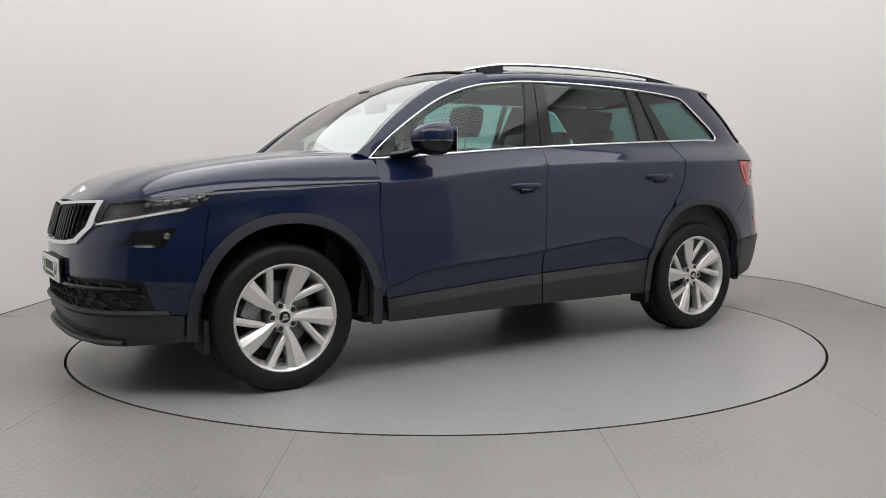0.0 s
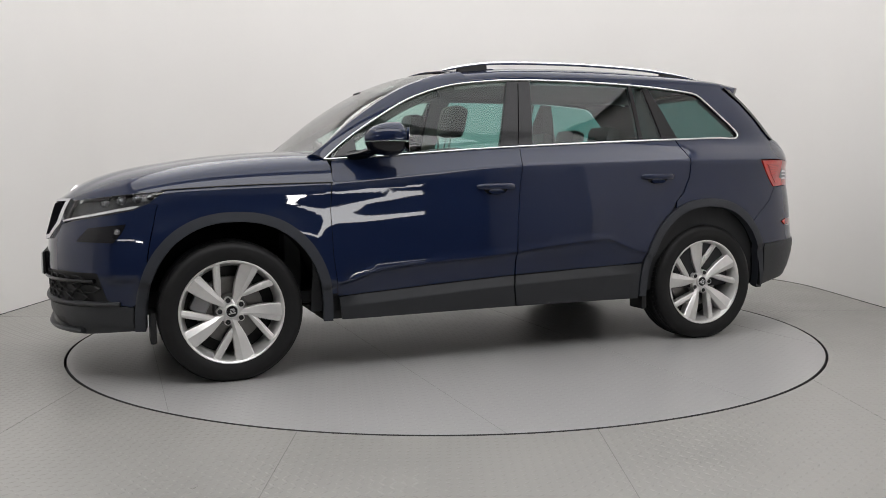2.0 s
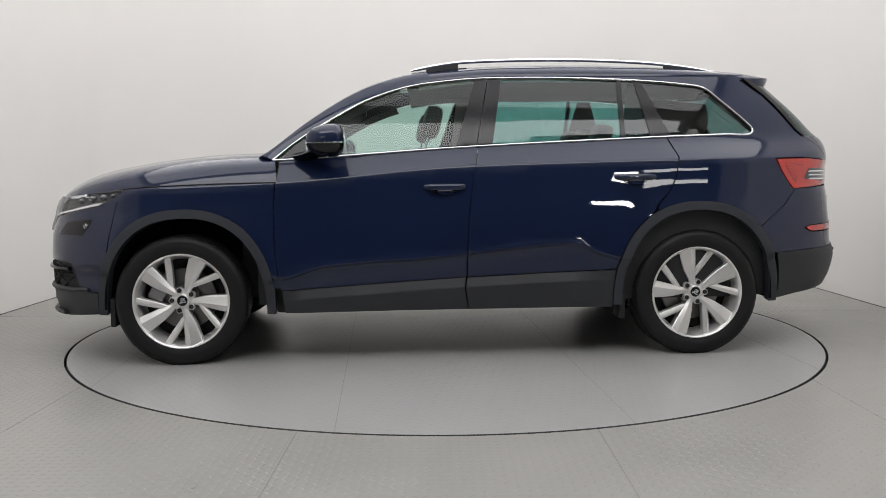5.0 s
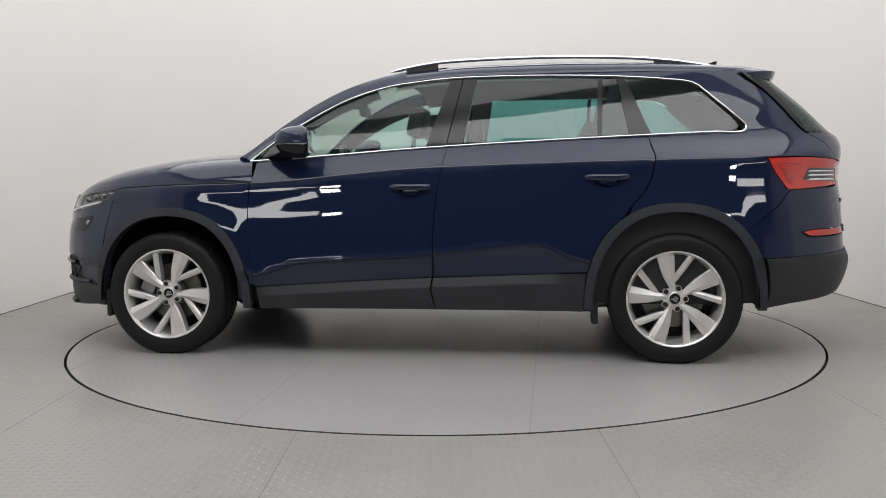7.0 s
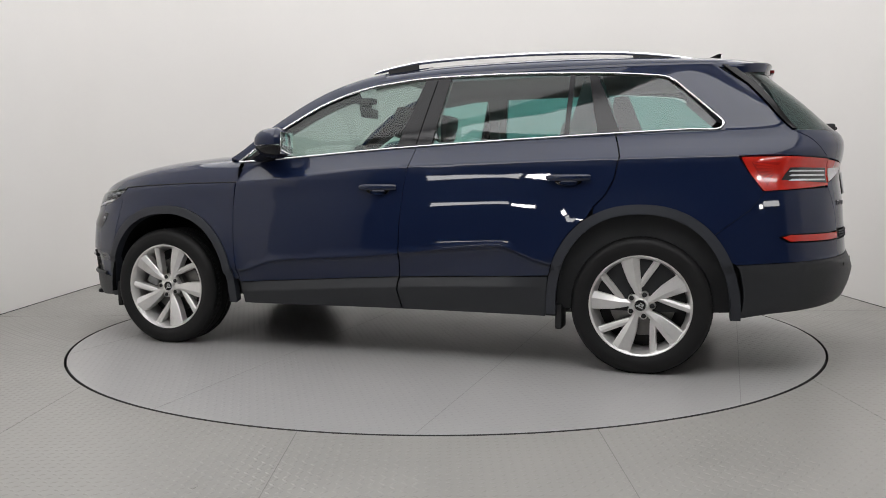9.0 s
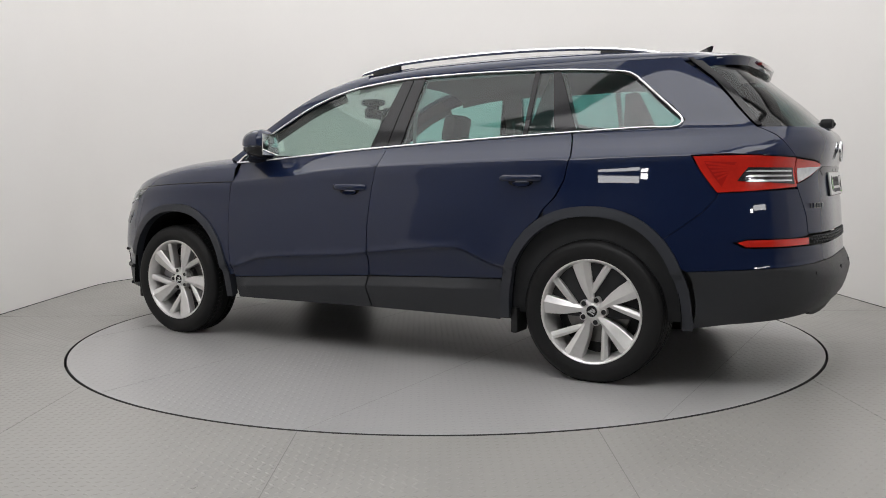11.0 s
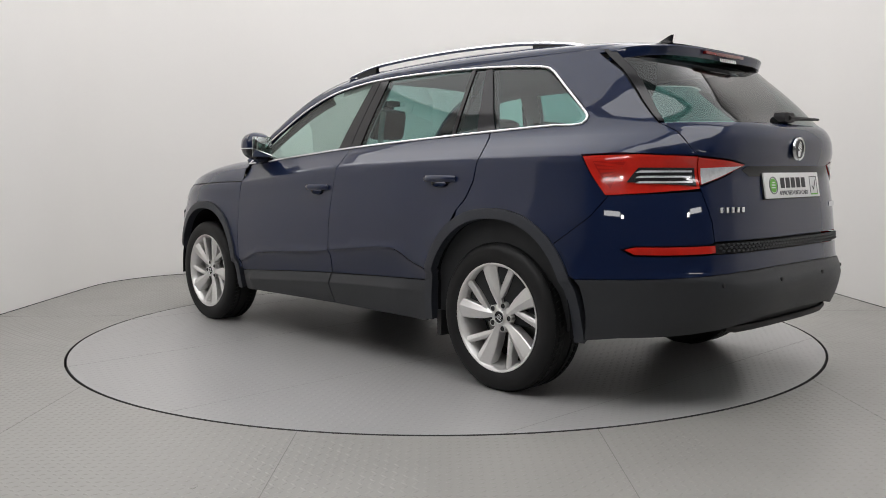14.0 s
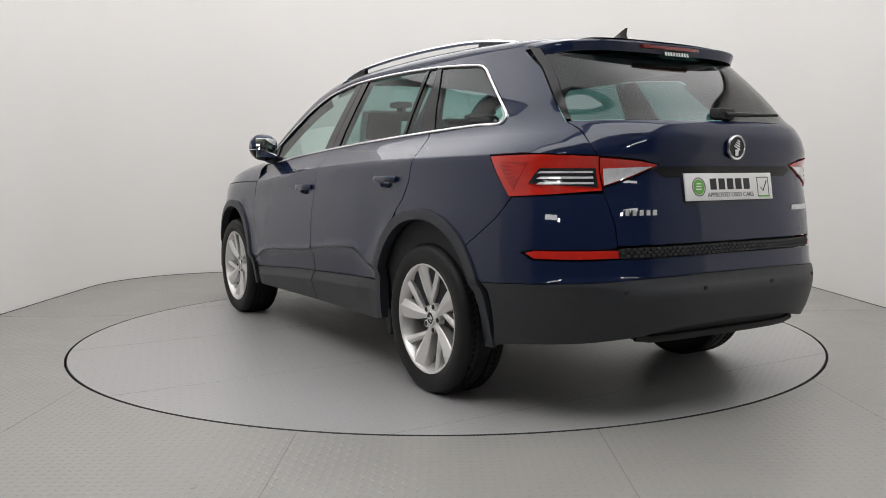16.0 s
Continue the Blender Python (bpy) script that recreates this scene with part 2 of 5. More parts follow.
def treads(name, inside, x0, x1, y0, y1, material, parent, pitch=0.036, turned=0.0, hgt=0.0019):
    """Raised lozenges of checker plate, set crosswise in turn."""
    nx, ny = int((x1 - x0) / pitch), int((y1 - y0) / pitch)
    i, j = np.meshgrid(np.arange(nx), np.arange(ny), indexing="ij")
    cx, cy = x0 + (i + 0.5) * pitch, y0 + (j + 0.5) * pitch
    ok = inside(cx, cy)
    turn = np.where((i + j) % 2 == 0, 1.0, -1.0)[ok] * math.pi / 4
    cx, cy = cx[ok], cy[ok]
    a, b = 0.0190, 0.0064
    base = np.array([(-a, 0, 0), (0, -b, 0), (a, 0, 0), (0, b, 0), (-a * 0.45, 0, hgt), (a * 0.45, 0, hgt)])
    c, s = np.cos(turn)[:, None], np.sin(turn)[:, None]
    V = np.stack([cx[:, None] + c * base[:, 0] - s * base[:, 1], cy[:, None] + s * base[:, 0] + c * base[:, 1],
                  np.repeat(base[None, :, 2], len(cx), 0)], 2).reshape(-1, 3)
    F = np.array([(0, 1, 4), (1, 5, 4), (1, 2, 5), (2, 3, 5), (3, 4, 5), (3, 0, 4)])
    F = (F[None] + 6 * np.arange(len(cx))[:, None, None]).reshape(-1, 3)
    me = bpy.data.meshes.new(name)
    me.vertices.add(len(V))
    me.vertices.foreach_set("co", V.ravel())
    me.loops.add(F.size)
    me.loops.foreach_set("vertex_index", F.ravel())
    me.polygons.add(len(F))
    me.polygons.foreach_set("loop_start", np.arange(0, F.size, 3))
    me.polygons.foreach_set("use_smooth", np.ones(len(F), bool))
    me.update(calc_edges=True)
    me.transform(Matrix.Rotation(turned, 4, "Z"))
    ob = link_mesh(name, me, material, parent, "raised lozenge treads of the plate")
    return tagged(ob, kind="stuff")


def build_floor():
    bm = bmesh.new()
    prof = [(TABLE_R + 0.012, -0.05), (TABLE_R + 0.012, -0.002), (TABLE_R + 0.014, 0.0), (16.0, 0.0)]
    lathe(bm, prof, 160, "Z")
    fl = part("floor", bm, FLOOR, None, "grey painted checker plate studio floor", angle=30)
    tagged(fl, category="floor", kind="structure")
    bm = bmesh.new()
    lathe(bm, [(0.01, -0.06), (TABLE_R + 0.05, -0.06)], 96, "Z")
    tagged(part("floor_pit", bm, GAPSHADE, None, "dark gap round the turntable"), category="floor", kind="structure")
    # plate joints
    for k, x in enumerate((-4.15, -2.95, -1.75, -0.585, 0.595, 1.77, 2.95, 4.15)):
        y1 = -math.sqrt(max(0, (TABLE_R + 0.02) ** 2 - x * x))
        bm = bmesh.new()
        box(bm, x - 0.0018, x + 0.0018, -6.0, y1, 0.0002, 0.0008)
        part("plate_joint", bm, SEAM, fl, smooth=False)
    for y in (-3.35, 0.6):
        for s in (-1, 1):
            bm = bmesh.new()
            x0 = TABLE_R + 0.02 if y > 0 else 0.0
            box(bm, *sorted((s * x0, s * WALL_X)), y - 0.0018, y + 0.0018, 0.0002, 0.0008)
            part("plate_joint", bm, SEAM, fl, smooth=False)
    # the floor's side of the gap, coloured dark in place of shade
    bm = bmesh.new()
    lathe(bm, [(TABLE_R + 0.0118, -0.05), (TABLE_R + 0.0118, -0.002)], 160, "Z")
    part("gap_shade_lining", bm, GAPSHADE, fl)
    treads("tread_pattern", lambda x, y: (x * x + y * y > (TABLE_R + 0.03) ** 2), -WALL_X, WALL_X, -3.4, BACK_Y, FLOOR, fl)


def build_turntable():
    bm = bmesh.new()
    lathe(bm, [(0.001, 0.0), (TABLE_R - 0.004, 0.0), (TABLE_R, -0.004), (TABLE_R, -0.05)], 160, "Z")
    tt = part("turntable", bm, TABLE, None, "round grey checker plate vehicle turntable, turning", angle=30)
    tagged(tt, category="turntable")
    # the table's side of the gap, coloured dark in place of shade
    bm = bmesh.new()
    lathe(bm, [(TABLE_R - 0.002, 0.0006), (TABLE_R + 0.001, -0.002), (TABLE_R + 0.001, -0.05)], 160, "Z")
    part("gap_shade_rim", bm, GAPSHADE, tt, "dark rim painted for the shade in the turntable gap")
    for x in (-1.8, -0.6, 0.6, 1.8):
        half = math.sqrt(TABLE_R**2 - x * x) - 0.01
        bm = bmesh.new()
        box(bm, x - 0.0018, x + 0.0018, -half, half, 0.0002, 0.0008)
        part("plate_joint", bm, FAINT, tt, smooth=False)
    treads("tread_pattern", lambda x, y: (x * x + y * y < (TABLE_R - 0.03) ** 2), -TABLE_R, TABLE_R, -TABLE_R, TABLE_R, TABLE, tt, turned=0.55, hgt=0.0013)
    return tt


def build_lamps():
    def lamp(name, label, x, y, z, lx, ly, glow, drop=0.05):
        em = tagged(new(name), label, "ceiling light")
        em.location = (x, y, z)
        bm = bmesh.new()
        box(bm, -lx / 2 - 0.03, lx / 2 + 0.03, -ly / 2 - 0.03, ly / 2 + 0.03, -drop, 0.0, 0.006)
        part("housing", bm, LAMPBODY, em, smooth=False)
        bm = bmesh.new()
        box(bm, -lx / 2, lx / 2, -ly / 2, ly / 2, -drop - 0.014, -drop - 0.002)
        part("diffuser", bm, glow, em, smooth=False)
        return em
    # stretched light ceiling over the stage
    lamp("light_ceiling", "large white stretched light ceiling over the turntable", 0, 0.45, ROOM_H, 6.3, 5.4, SOFT)
    # unseen fill panel, added to brighten the car's near side and the floor
    lamp("front_fill_panel", "added unseen fill light panel on the ceiling before the turntable", 0, -3.4, ROOM_H, 6.0, 1.7, FRONTFILL)
    # a hung light box with a small spot on either side of the camera
    for s in (-1, 1):
        em = tagged(new("light_box"), "hung white light box with a bright spot beside it", "studio light", "hung light boxes")
        em.matrix_basis = pose(s * 4.8, -8.0, 2.32, 0, 0, s * 30)
        bm = bmesh.new()
        box(bm, -0.84, 0.84, -0.16, -0.02, -0.17, 0.17, 0.01)
        part("housing", bm, LAMPBODY, em, smooth=False)
        bm = bmesh.new()
        box(bm, -0.80, 0.80, -0.018, -0.004, -0.13, 0.13)
        part("diffuser", bm, PALE, em, smooth=False)
        bm = bmesh.new()
        box(bm, -s * 1.04 - 0.17, -s * 1.04 + 0.17, -0.10, 0.02, -0.26, -0.01, 0.01)
        spot = part("spot_body", bm, LAMPBODY, em, smooth=False)
        bm = bmesh.new()
        box(bm, -s * 1.04 - 0.15, -s * 1.04 + 0.15, 0.022, 0.030, -0.24, -0.03)
        part("spot_glass", bm, TUBE, spot, smooth=False)
        for k in (-0.5, 0.5):
            bm = bmesh.new()
            tube(bm, [(k, -0.09, 0.26), (k, -0.09, ROOM_H - 2.32)], 0.006, 0.006, 6, up=(1, 0, 0))
            part("hanger", bm, LAMPBODY, em)


build_studio()
build_floor()
turntable = build_turntable()
build_lamps()

# ---------- car body surface (x forward, y left, z up; origin midway between the axles) ----------
AXLE, TRACK, HUB_Z, TYRE_R = 1.3955, 0.79, 0.342, 0.347
XC_F, XC_R = 1.10, -1.20
shoulder_z = curve([-2.5, -1.8, -1.25, -0.1, 0.89, 1.68, 2.3], [1.09, 1.085, 1.078, 1.048, 0.968, 0.935, 0.87])
belt_z = curve([-2.5, -1.75, -1.26, -0.1, 0.89, 1.2, 2.3], [1.225, 1.217, 1.20, 1.146, 1.082, 1.07, 1.05])
profile = curve([0.10, 0.20, 0.28, 0.45, 0.50, 0.55, 0.565, 0.58, 0.78, 0.95, 1.03, 1.055, 1.07, 1.15, 1.25, 1.55, 1.70],
                [0.80, 0.85, 0.885, 0.900, 0.9045, 0.914, 0.9285, 0.9295, 0.922, 0.904, 0.897, 0.891, 0.877, 0.812, 0.770, 0.630, 0.555])
scale_low = curve([-2.5, -1.85, -1.2, 0.0, 1.1, 2.4], [0.965, 0.982, 1.0, 1.0, 1.0, 0.99])
scale_top = curve([-2.5, -2.2, -1.77, -1.25, -0.2, 0.9, 2.4], [0.88, 0.895, 0.90, 0.955, 1.0, 1.0, 0.99])
nose_x = curve([0.14, 0.19, 0.23, 0.31, 0.40, 0.55, 0.68, 0.76, 0.87, 0.93, 0.97, 1.2],
               [2.03, 2.11, 2.19, 2.235, 2.24, 2.245, 2.24, 2.22, 2.185, 2.14, 2.09, 1.9])
tail_x = curve([0.14, 0.20, 0.27, 0.36, 0.44, 0.52, 0.60, 0.66, 0.85, 1.0, 1.08, 1.14, 1.185, 1.24, 1.34, 1.50, 1.60],
               [-2.08, -2.17, -2.28, -2.37, -2.405, -2.420, -2.388, -2.383, -2.368, -2.350, -2.366, -2.371, -2.356, -2.292, -2.185, -1.992, -1.88])
tail_n = curve([0.1, 0.6, 1.0, 1.6], [3.6, 3.6, 3.5, 5.6])
nose_n = curve([0.1, 0.5, 0.9, 1.2], [3.3, 3.25, 3.1, 2.9])
ARCH = {1: (1.368, 0.30, 0.468, 0.527), -1: (-1.395, 0.30, 0.470, 0.545)}


crease_z = curve([-2.5, -1.0, -0.88, -0.68, -0.40, 0.02, 0.65, 0.85, 0.95, 2.4], [0.565, 0.535, 0.56, 0.632, 0.612, 0.568, 0.52, 0.46, 0.45, 0.565])


def width(x, z):
    """Half width of the body before its corners round off."""
    zs, zb = shoulder_z(x), belt_z(x)
    zk = crease_z(x)
    zc = np.where(z < 0.3, z, np.where(z < zk, 0.3 + (z - 0.3) * 0.265 / (zk - 0.3), np.where(z < zs, 0.565 + (z - zk) * (1.06 - 0.565) / (zs - zk),
                  np.where(z < zb, 1.06 + (z - zs) * (1.15 - 1.06) / (zb - zs), 1.15 + z - zb))))
    k = np.clip((zc - 1.05) / 0.10, 0, 1)
    k = k * k * (3 - 2 * k)
    w = profile(zc) * (scale_low(x) * (1 - k) + scale_top(x) * k)
    # the sharp lower edge of the doors, a narrow ledge that fades towards the arches
    rise = np.where(z > zk, np.clip(1 - (z - zk) / 0.010, 0, 1), np.exp(-((zk - z) / 0.05) ** 2))
    w = w + 0.006 * rise * np.clip((x + 0.95) / 0.25, 0, 1) * np.clip((0.88 - x) / 0.08, 0, 1)
    for cx, cz, a, b in ARCH.values():
        d = ((np.abs(x - cx) / a) ** 2.25 + (np.abs(np.maximum(z - cz, 0)) / b) ** 2.25) ** (1 / 2.25)
        w = w + 0.007 * np.exp(-((d - 0.98) / 0.13) ** 2) * np.clip((1.02 - z) / 0.25, 0, 1) 
    return w


def shell(p, z):
    """The body's outer skin, left side: p runs along the outline (x in the straight middle), z up."""
    p, z = np.asarray(p, float), np.asarray(z, float)
    end = np.where(p > XC_F, 1, np.where(p < XC_R, -1, 0))
    th = np.clip(np.where(end > 0, (p - XC_F) / (2.26 - XC_F), np.where(end < 0, (XC_R - p) / (XC_R + 2.37), 0.0)), 0, math.pi / 2)
    n = np.where(end > 0, nose_n(z), tail_n(z))
    r = (np.cos(th) ** n + np.sin(th) ** n) ** (-1 / n)
    sx, cy = r * np.sin(th), r * np.cos(th)
    x = np.where(end > 0, XC_F + (nose_x(z) - XC_F) * sx, np.where(end < 0, XC_R + (tail_x(z) - XC_R) * sx, p))
    y = width(x, z) * np.where(end == 0, 1.0, cy)
    return np.stack([x, y, z], -1)


def at_x(x, z):
    """Outline parameter of the skin point at x and height z."""
    if XC_R <= x <= XC_F:
        return (x, z)
    f = x > XC_F
    n, xe, xc = (float(nose_n(z)), float(nose_x(z)), XC_F) if f else (float(tail_n(z)), float(tail_x(z)), XC_R)
    t = min(max((x - xc) / (xe - xc), 0), 1)
    th = math.atan2(t, (1 - t**n) ** (1 / n))
    return (XC_F + th * (2.26 - XC_F), z) if f else (XC_R - th * (XC_R + 2.37), z)


def at_y(y, z, front):
    """Outline parameter of the skin point at y and height z, on the nose or the tail."""
    n, xe, xc = (float(nose_n(z)), float(nose_x(z)), XC_F) if front else (float(tail_n(z)), float(tail_x(z)), XC_R)
    x = xe
    for _ in range(6):
        c = min(max(y / float(width(x, z)), 0), 1)
        t = (1 - c**n) ** (1 / n)
        x = xc + (xe - xc) * t
    th = math.atan2(t, c)
    return (XC_F + th * (2.26 - XC_F), z) if front else (XC_R - th * (XC_R + 2.37), z)


def dense(poly, step):
    out = []
    for a, b in zip(poly, poly[1:] + poly[:1]):
        d = math.hypot(b[0] - a[0], b[1] - a[1])
        k = max(1, int(d / step))
        out += [(a[0] + (b[0] - a[0]) * i / k, a[1] + (b[1] - a[1]) * i / k) for i in range(k)]
    return out


def smooth_line(pts, n=24):
    """A smooth open line through a few points."""
    pts = [Vector((*p, 0)[:3]) for p in pts]
    out = []
    for i in range(len(pts) - 1):
        p0, p1, p2, p3 = pts[max(i - 1, 0)], pts[i], pts[i + 1], pts[min(i + 2, len(pts) - 1)]
        for k in range(n):
            t = k / n
            out.append(0.5 * ((2 * p1) + (p2 - p0) * t + (2 * p0 - 5 * p1 + 4 * p2 - p3) * t * t + (3 * p1 - p0 - 3 * p2 + p3) * t**3))
    out.append(pts[-1])
    return [(p.x, p.y) for p in out]


def inset(poly, d):
    """Shrink a polygon by d."""
    n = len(poly)
    area = sum(poly[i][0] * poly[(i + 1) % n][1] - poly[(i + 1) % n][0] * poly[i][1] for i in range(n))
    s = 1 if area > 0 else -1
    out = []
    for i in range(n):
        (ax, ay), (bx, by), (cx, cy) = poly[i - 1], poly[i], poly[(i + 1) % n]
        n1, n2 = Vector((-(by - ay), bx - ax)), Vector((-(cy - by), cx - bx))
        n1 = n1.normalized() if n1.length > 1e-9 else n2.normalized()
        n2 = n2.normalized() if n2.length > 1e-9 else n1
        m = (n1 + n2)
        m = m / max(m.length_squared / 2, 0.5)
        out.append((bx + s * m.x * d, by + s * m.y * d))
    return out


def contains(poly, pts):
    P = np.array(poly)
    x, y = pts[:, 0], pts[:, 1]
    inside = np.zeros(len(pts), bool)
    for (ax, ay), (bx, by) in zip(P, np.roll(P, -1, 0)):
        cross = ((ay > y) != (by > y)) & (x < (bx - ax) * (y - ay) / (by - ay + 1e-12) + ax)
        inside ^= cross
    return inside


from mathutils.geometry import delaunay_2d_cdt


def patch(poly, fmap, step=0.04, gap=0.0018, skirt=0.014, lift=0.0, both=False, center=(0, 0, 0.8), extra=()):
    """Vertices, faces and normals of a piece of the skin inside an outline."""
    if gap:
        shrunk = inset(poly, gap)
        if both:
            mid = [XC_F + math.pi / 2 * (2.26 - XC_F), XC_R - math.pi / 2 * (XC_R + 2.37)]
            shrunk = [(p[0], q[1]) if min(abs(p[0] - m) for m in mid) < 1e-3 else q for p, q in zip(poly, shrunk)]
        poly = shrunk
    poly = dense(poly, step * 0.6)
    P = np.array(poly)
    lo, hi = P.min(0), P.max(0)
    gx, gy = np.meshgrid(np.arange(lo[0] + step / 2, hi[0], step), np.arange(lo[1] + step / 2, hi[1], step), indexing="ij")
    G = np.stack([gx.ravel(), gy.ravel()], 1)
    if len(G):
        G = G[contains(poly, G)]
    if len(extra):
        E = np.array(extra)
        E = E[contains(poly, E)]
        E = E[np.min(np.linalg.norm(E[:, None] - P[None], axis=2), 1) > 0.006]
        if len(G):
            G = G[np.min(np.linalg.norm(G[:, None] - E[None], axis=2), 1) > step * 0.4]
    else:
        E = np.zeros((0, 2))
    if len(G):
        dist = np.min(np.linalg.norm(G[:, None] - P[None], axis=2), 1)
        G = G[dist > step * 0.45]
    allp = [Vector((float(a), float(b))) for a, b in np.vstack([P, G, E])]
    vs, _, fs, *_ = delaunay_2d_cdt(allp, [], [list(range(len(poly)))], 1, 1e-6)
    Q = np.array([tuple(v) for v in vs])
    V = fmap(Q[:, 0], Q[:, 1])
    e = 0.004
    N = np.cross(fmap(Q[:, 0] + e, Q[:, 1]) - fmap(Q[:, 0] - e, Q[:, 1]), fmap(Q[:, 0], Q[:, 1] + e) - fmap(Q[:, 0], Q[:, 1] - e))
    L = np.linalg.norm(N, axis=1, keepdims=True)
    N = N / np.maximum(L, 1e-12)
    if np.sum(np.einsum("ij,ij->i", N, V - np.array(center))) < 0:
        N = -N
    V = V + N * lift
    faces = []
    for f in fs:
        a, b, c = V[f[0]], V[f[1]], V[f[2]]
        faces.append(tuple(f) if np.dot(np.cross(b - a, c - a), N[f[0]] + N[f[1]] + N[f[2]]) > 0 else tuple(f[::-1]))
    if skirt:
        count = {}
        for f in faces:
            for i in range(len(f)):
                k = (f[i], f[(i + 1) % len(f)])
                count[k] = count.get(k, 0) + 1
        rim = [k for k in count if (k[1], k[0]) not in count]
        if both:
            rim = [k for k in rim if abs(V[k[0]][1]) > 1e-3 or abs(V[k[1]][1]) > 1e-3]
        V, N = list(V), list(N)
        for a, b in rim:
            out = np.cross(np.array(V[b]) - np.array(V[a]), N[a])
            out = out / max(np.linalg.norm(out), 1e-9)
            i = len(V)
            V += [V[a], V[b], V[b] - N[b] * skirt, V[a] - N[a] * skirt]
            N += [out] * 4
            faces.append((i + 1, i, i + 3, i + 2))
        V, N = np.array(V), np.array(N)
    if both:
        k = len(V)
        V = np.vstack([V, V * (1, -1, 1)])
        N = np.vstack([N, N * (1, -1, 1)])
        faces += [tuple(i + k for i in f[::-1]) for f in faces]
    return V, faces, N


def panel(name, poly, material, parent, fmap=shell, side=1, label="", **kw):
    V, F, N = patch(poly, fmap, **kw)
    if side < 0:
        V, N, F = V * (1, -1, 1), N * (1, -1, 1), [f[::-1] for f in F]
    return soup(name, V, F, material, parent, label, N)


def arch_line(end, grow=0.0, z0=0.28, n=40):
    """The wheel arch edge from the front foot over the top to the rear foot, as (x, z)."""
    cx, cz, a, b = ARCH[end]
    a, b = a + grow, b + grow
    out = []
    for i in range(n + 1):
        t = math.pi * i / n
        c, s = math.cos(t), math.sin(t)
        x = cx + a * math.copysign(abs(c) ** (2 / 2.25), c)
        z = cz + b * abs(s) ** (2 / 2.25)
        out.append((x, z))
    return [(out[0][0], z0)] + out + [(out[-1][0], z0)]


def crease_points(x0, x1):
    """Points along the two body creases between x0 and x1, so that the mesh follows them."""
    out = []
    for x in np.arange(x0, x1, 0.011):
        k, s = float(crease_z(x)), float(shoulder_z(x))
        out += [at_x(x, z) for z in (k - 0.030, k - 0.014, k - 0.007, k, k + 0.010, s - 0.012, s - 0.003, s + 0.004, s + 0.012)]
    return out


# ---------- the car ----------
car = tagged(new("car"), "dark navy blue family SUV with silver alloy wheels on the turntable", "car")


def S(pts):
    return [at_x(x, z) for x, z in pts]


HOOD_SIDE = [(0.895, 0.962), (1.2, 0.957), (1.45, 0.948), (1.68, 0.934)]
SEAM_F = [(0.878, 1.075), (0.880, 1.03), (0.890, 0.962), (0.904, 0.825), (0.898, 0.60), (0.874, 0.397), (0.851, 0.265)]
SEAM_B = [(-0.192, 1.146), (-0.15, 0.937), (-0.127, 0.726), (-0.118, 0.451), (-0.106, 0.389), (-0.129, 0.270)]
SEAM_C = [(-1.25, 1.197), (-1.285, 1.086), (-1.262, 0.972), (-1.215, 0.885), (-1.13, 0.79)]
clad_z = curve([-0.97, -0.126, 0.87], [0.480, 0.450, 0.390])


def sill_map(p, z):
    """The sill cladding: a bevel that leans out below the door and tucks in again towards the ground."""
    P = shell(p, z)
    d = clad_z(P[..., 0]) - P[..., 2]
    off = np.where(d < 0.055, 0.022 * d / 0.055, 0.022 * (1 - (d - 0.055) / 0.13))
    fade = np.clip((P[..., 0] + 0.93) / 0.22, 0, 1) * np.clip((0.87 - P[..., 0]) / 0.10, 0, 1)
    P[..., 1] += np.clip(off, 0.0, 0.022) * fade
    return P


def sill_ridge(x0, x1):
    return [(x, float(clad_z(x)) - d) for x in np.arange(x0, x1, 0.012) for d in (0.049, 0.055, 0.061)]


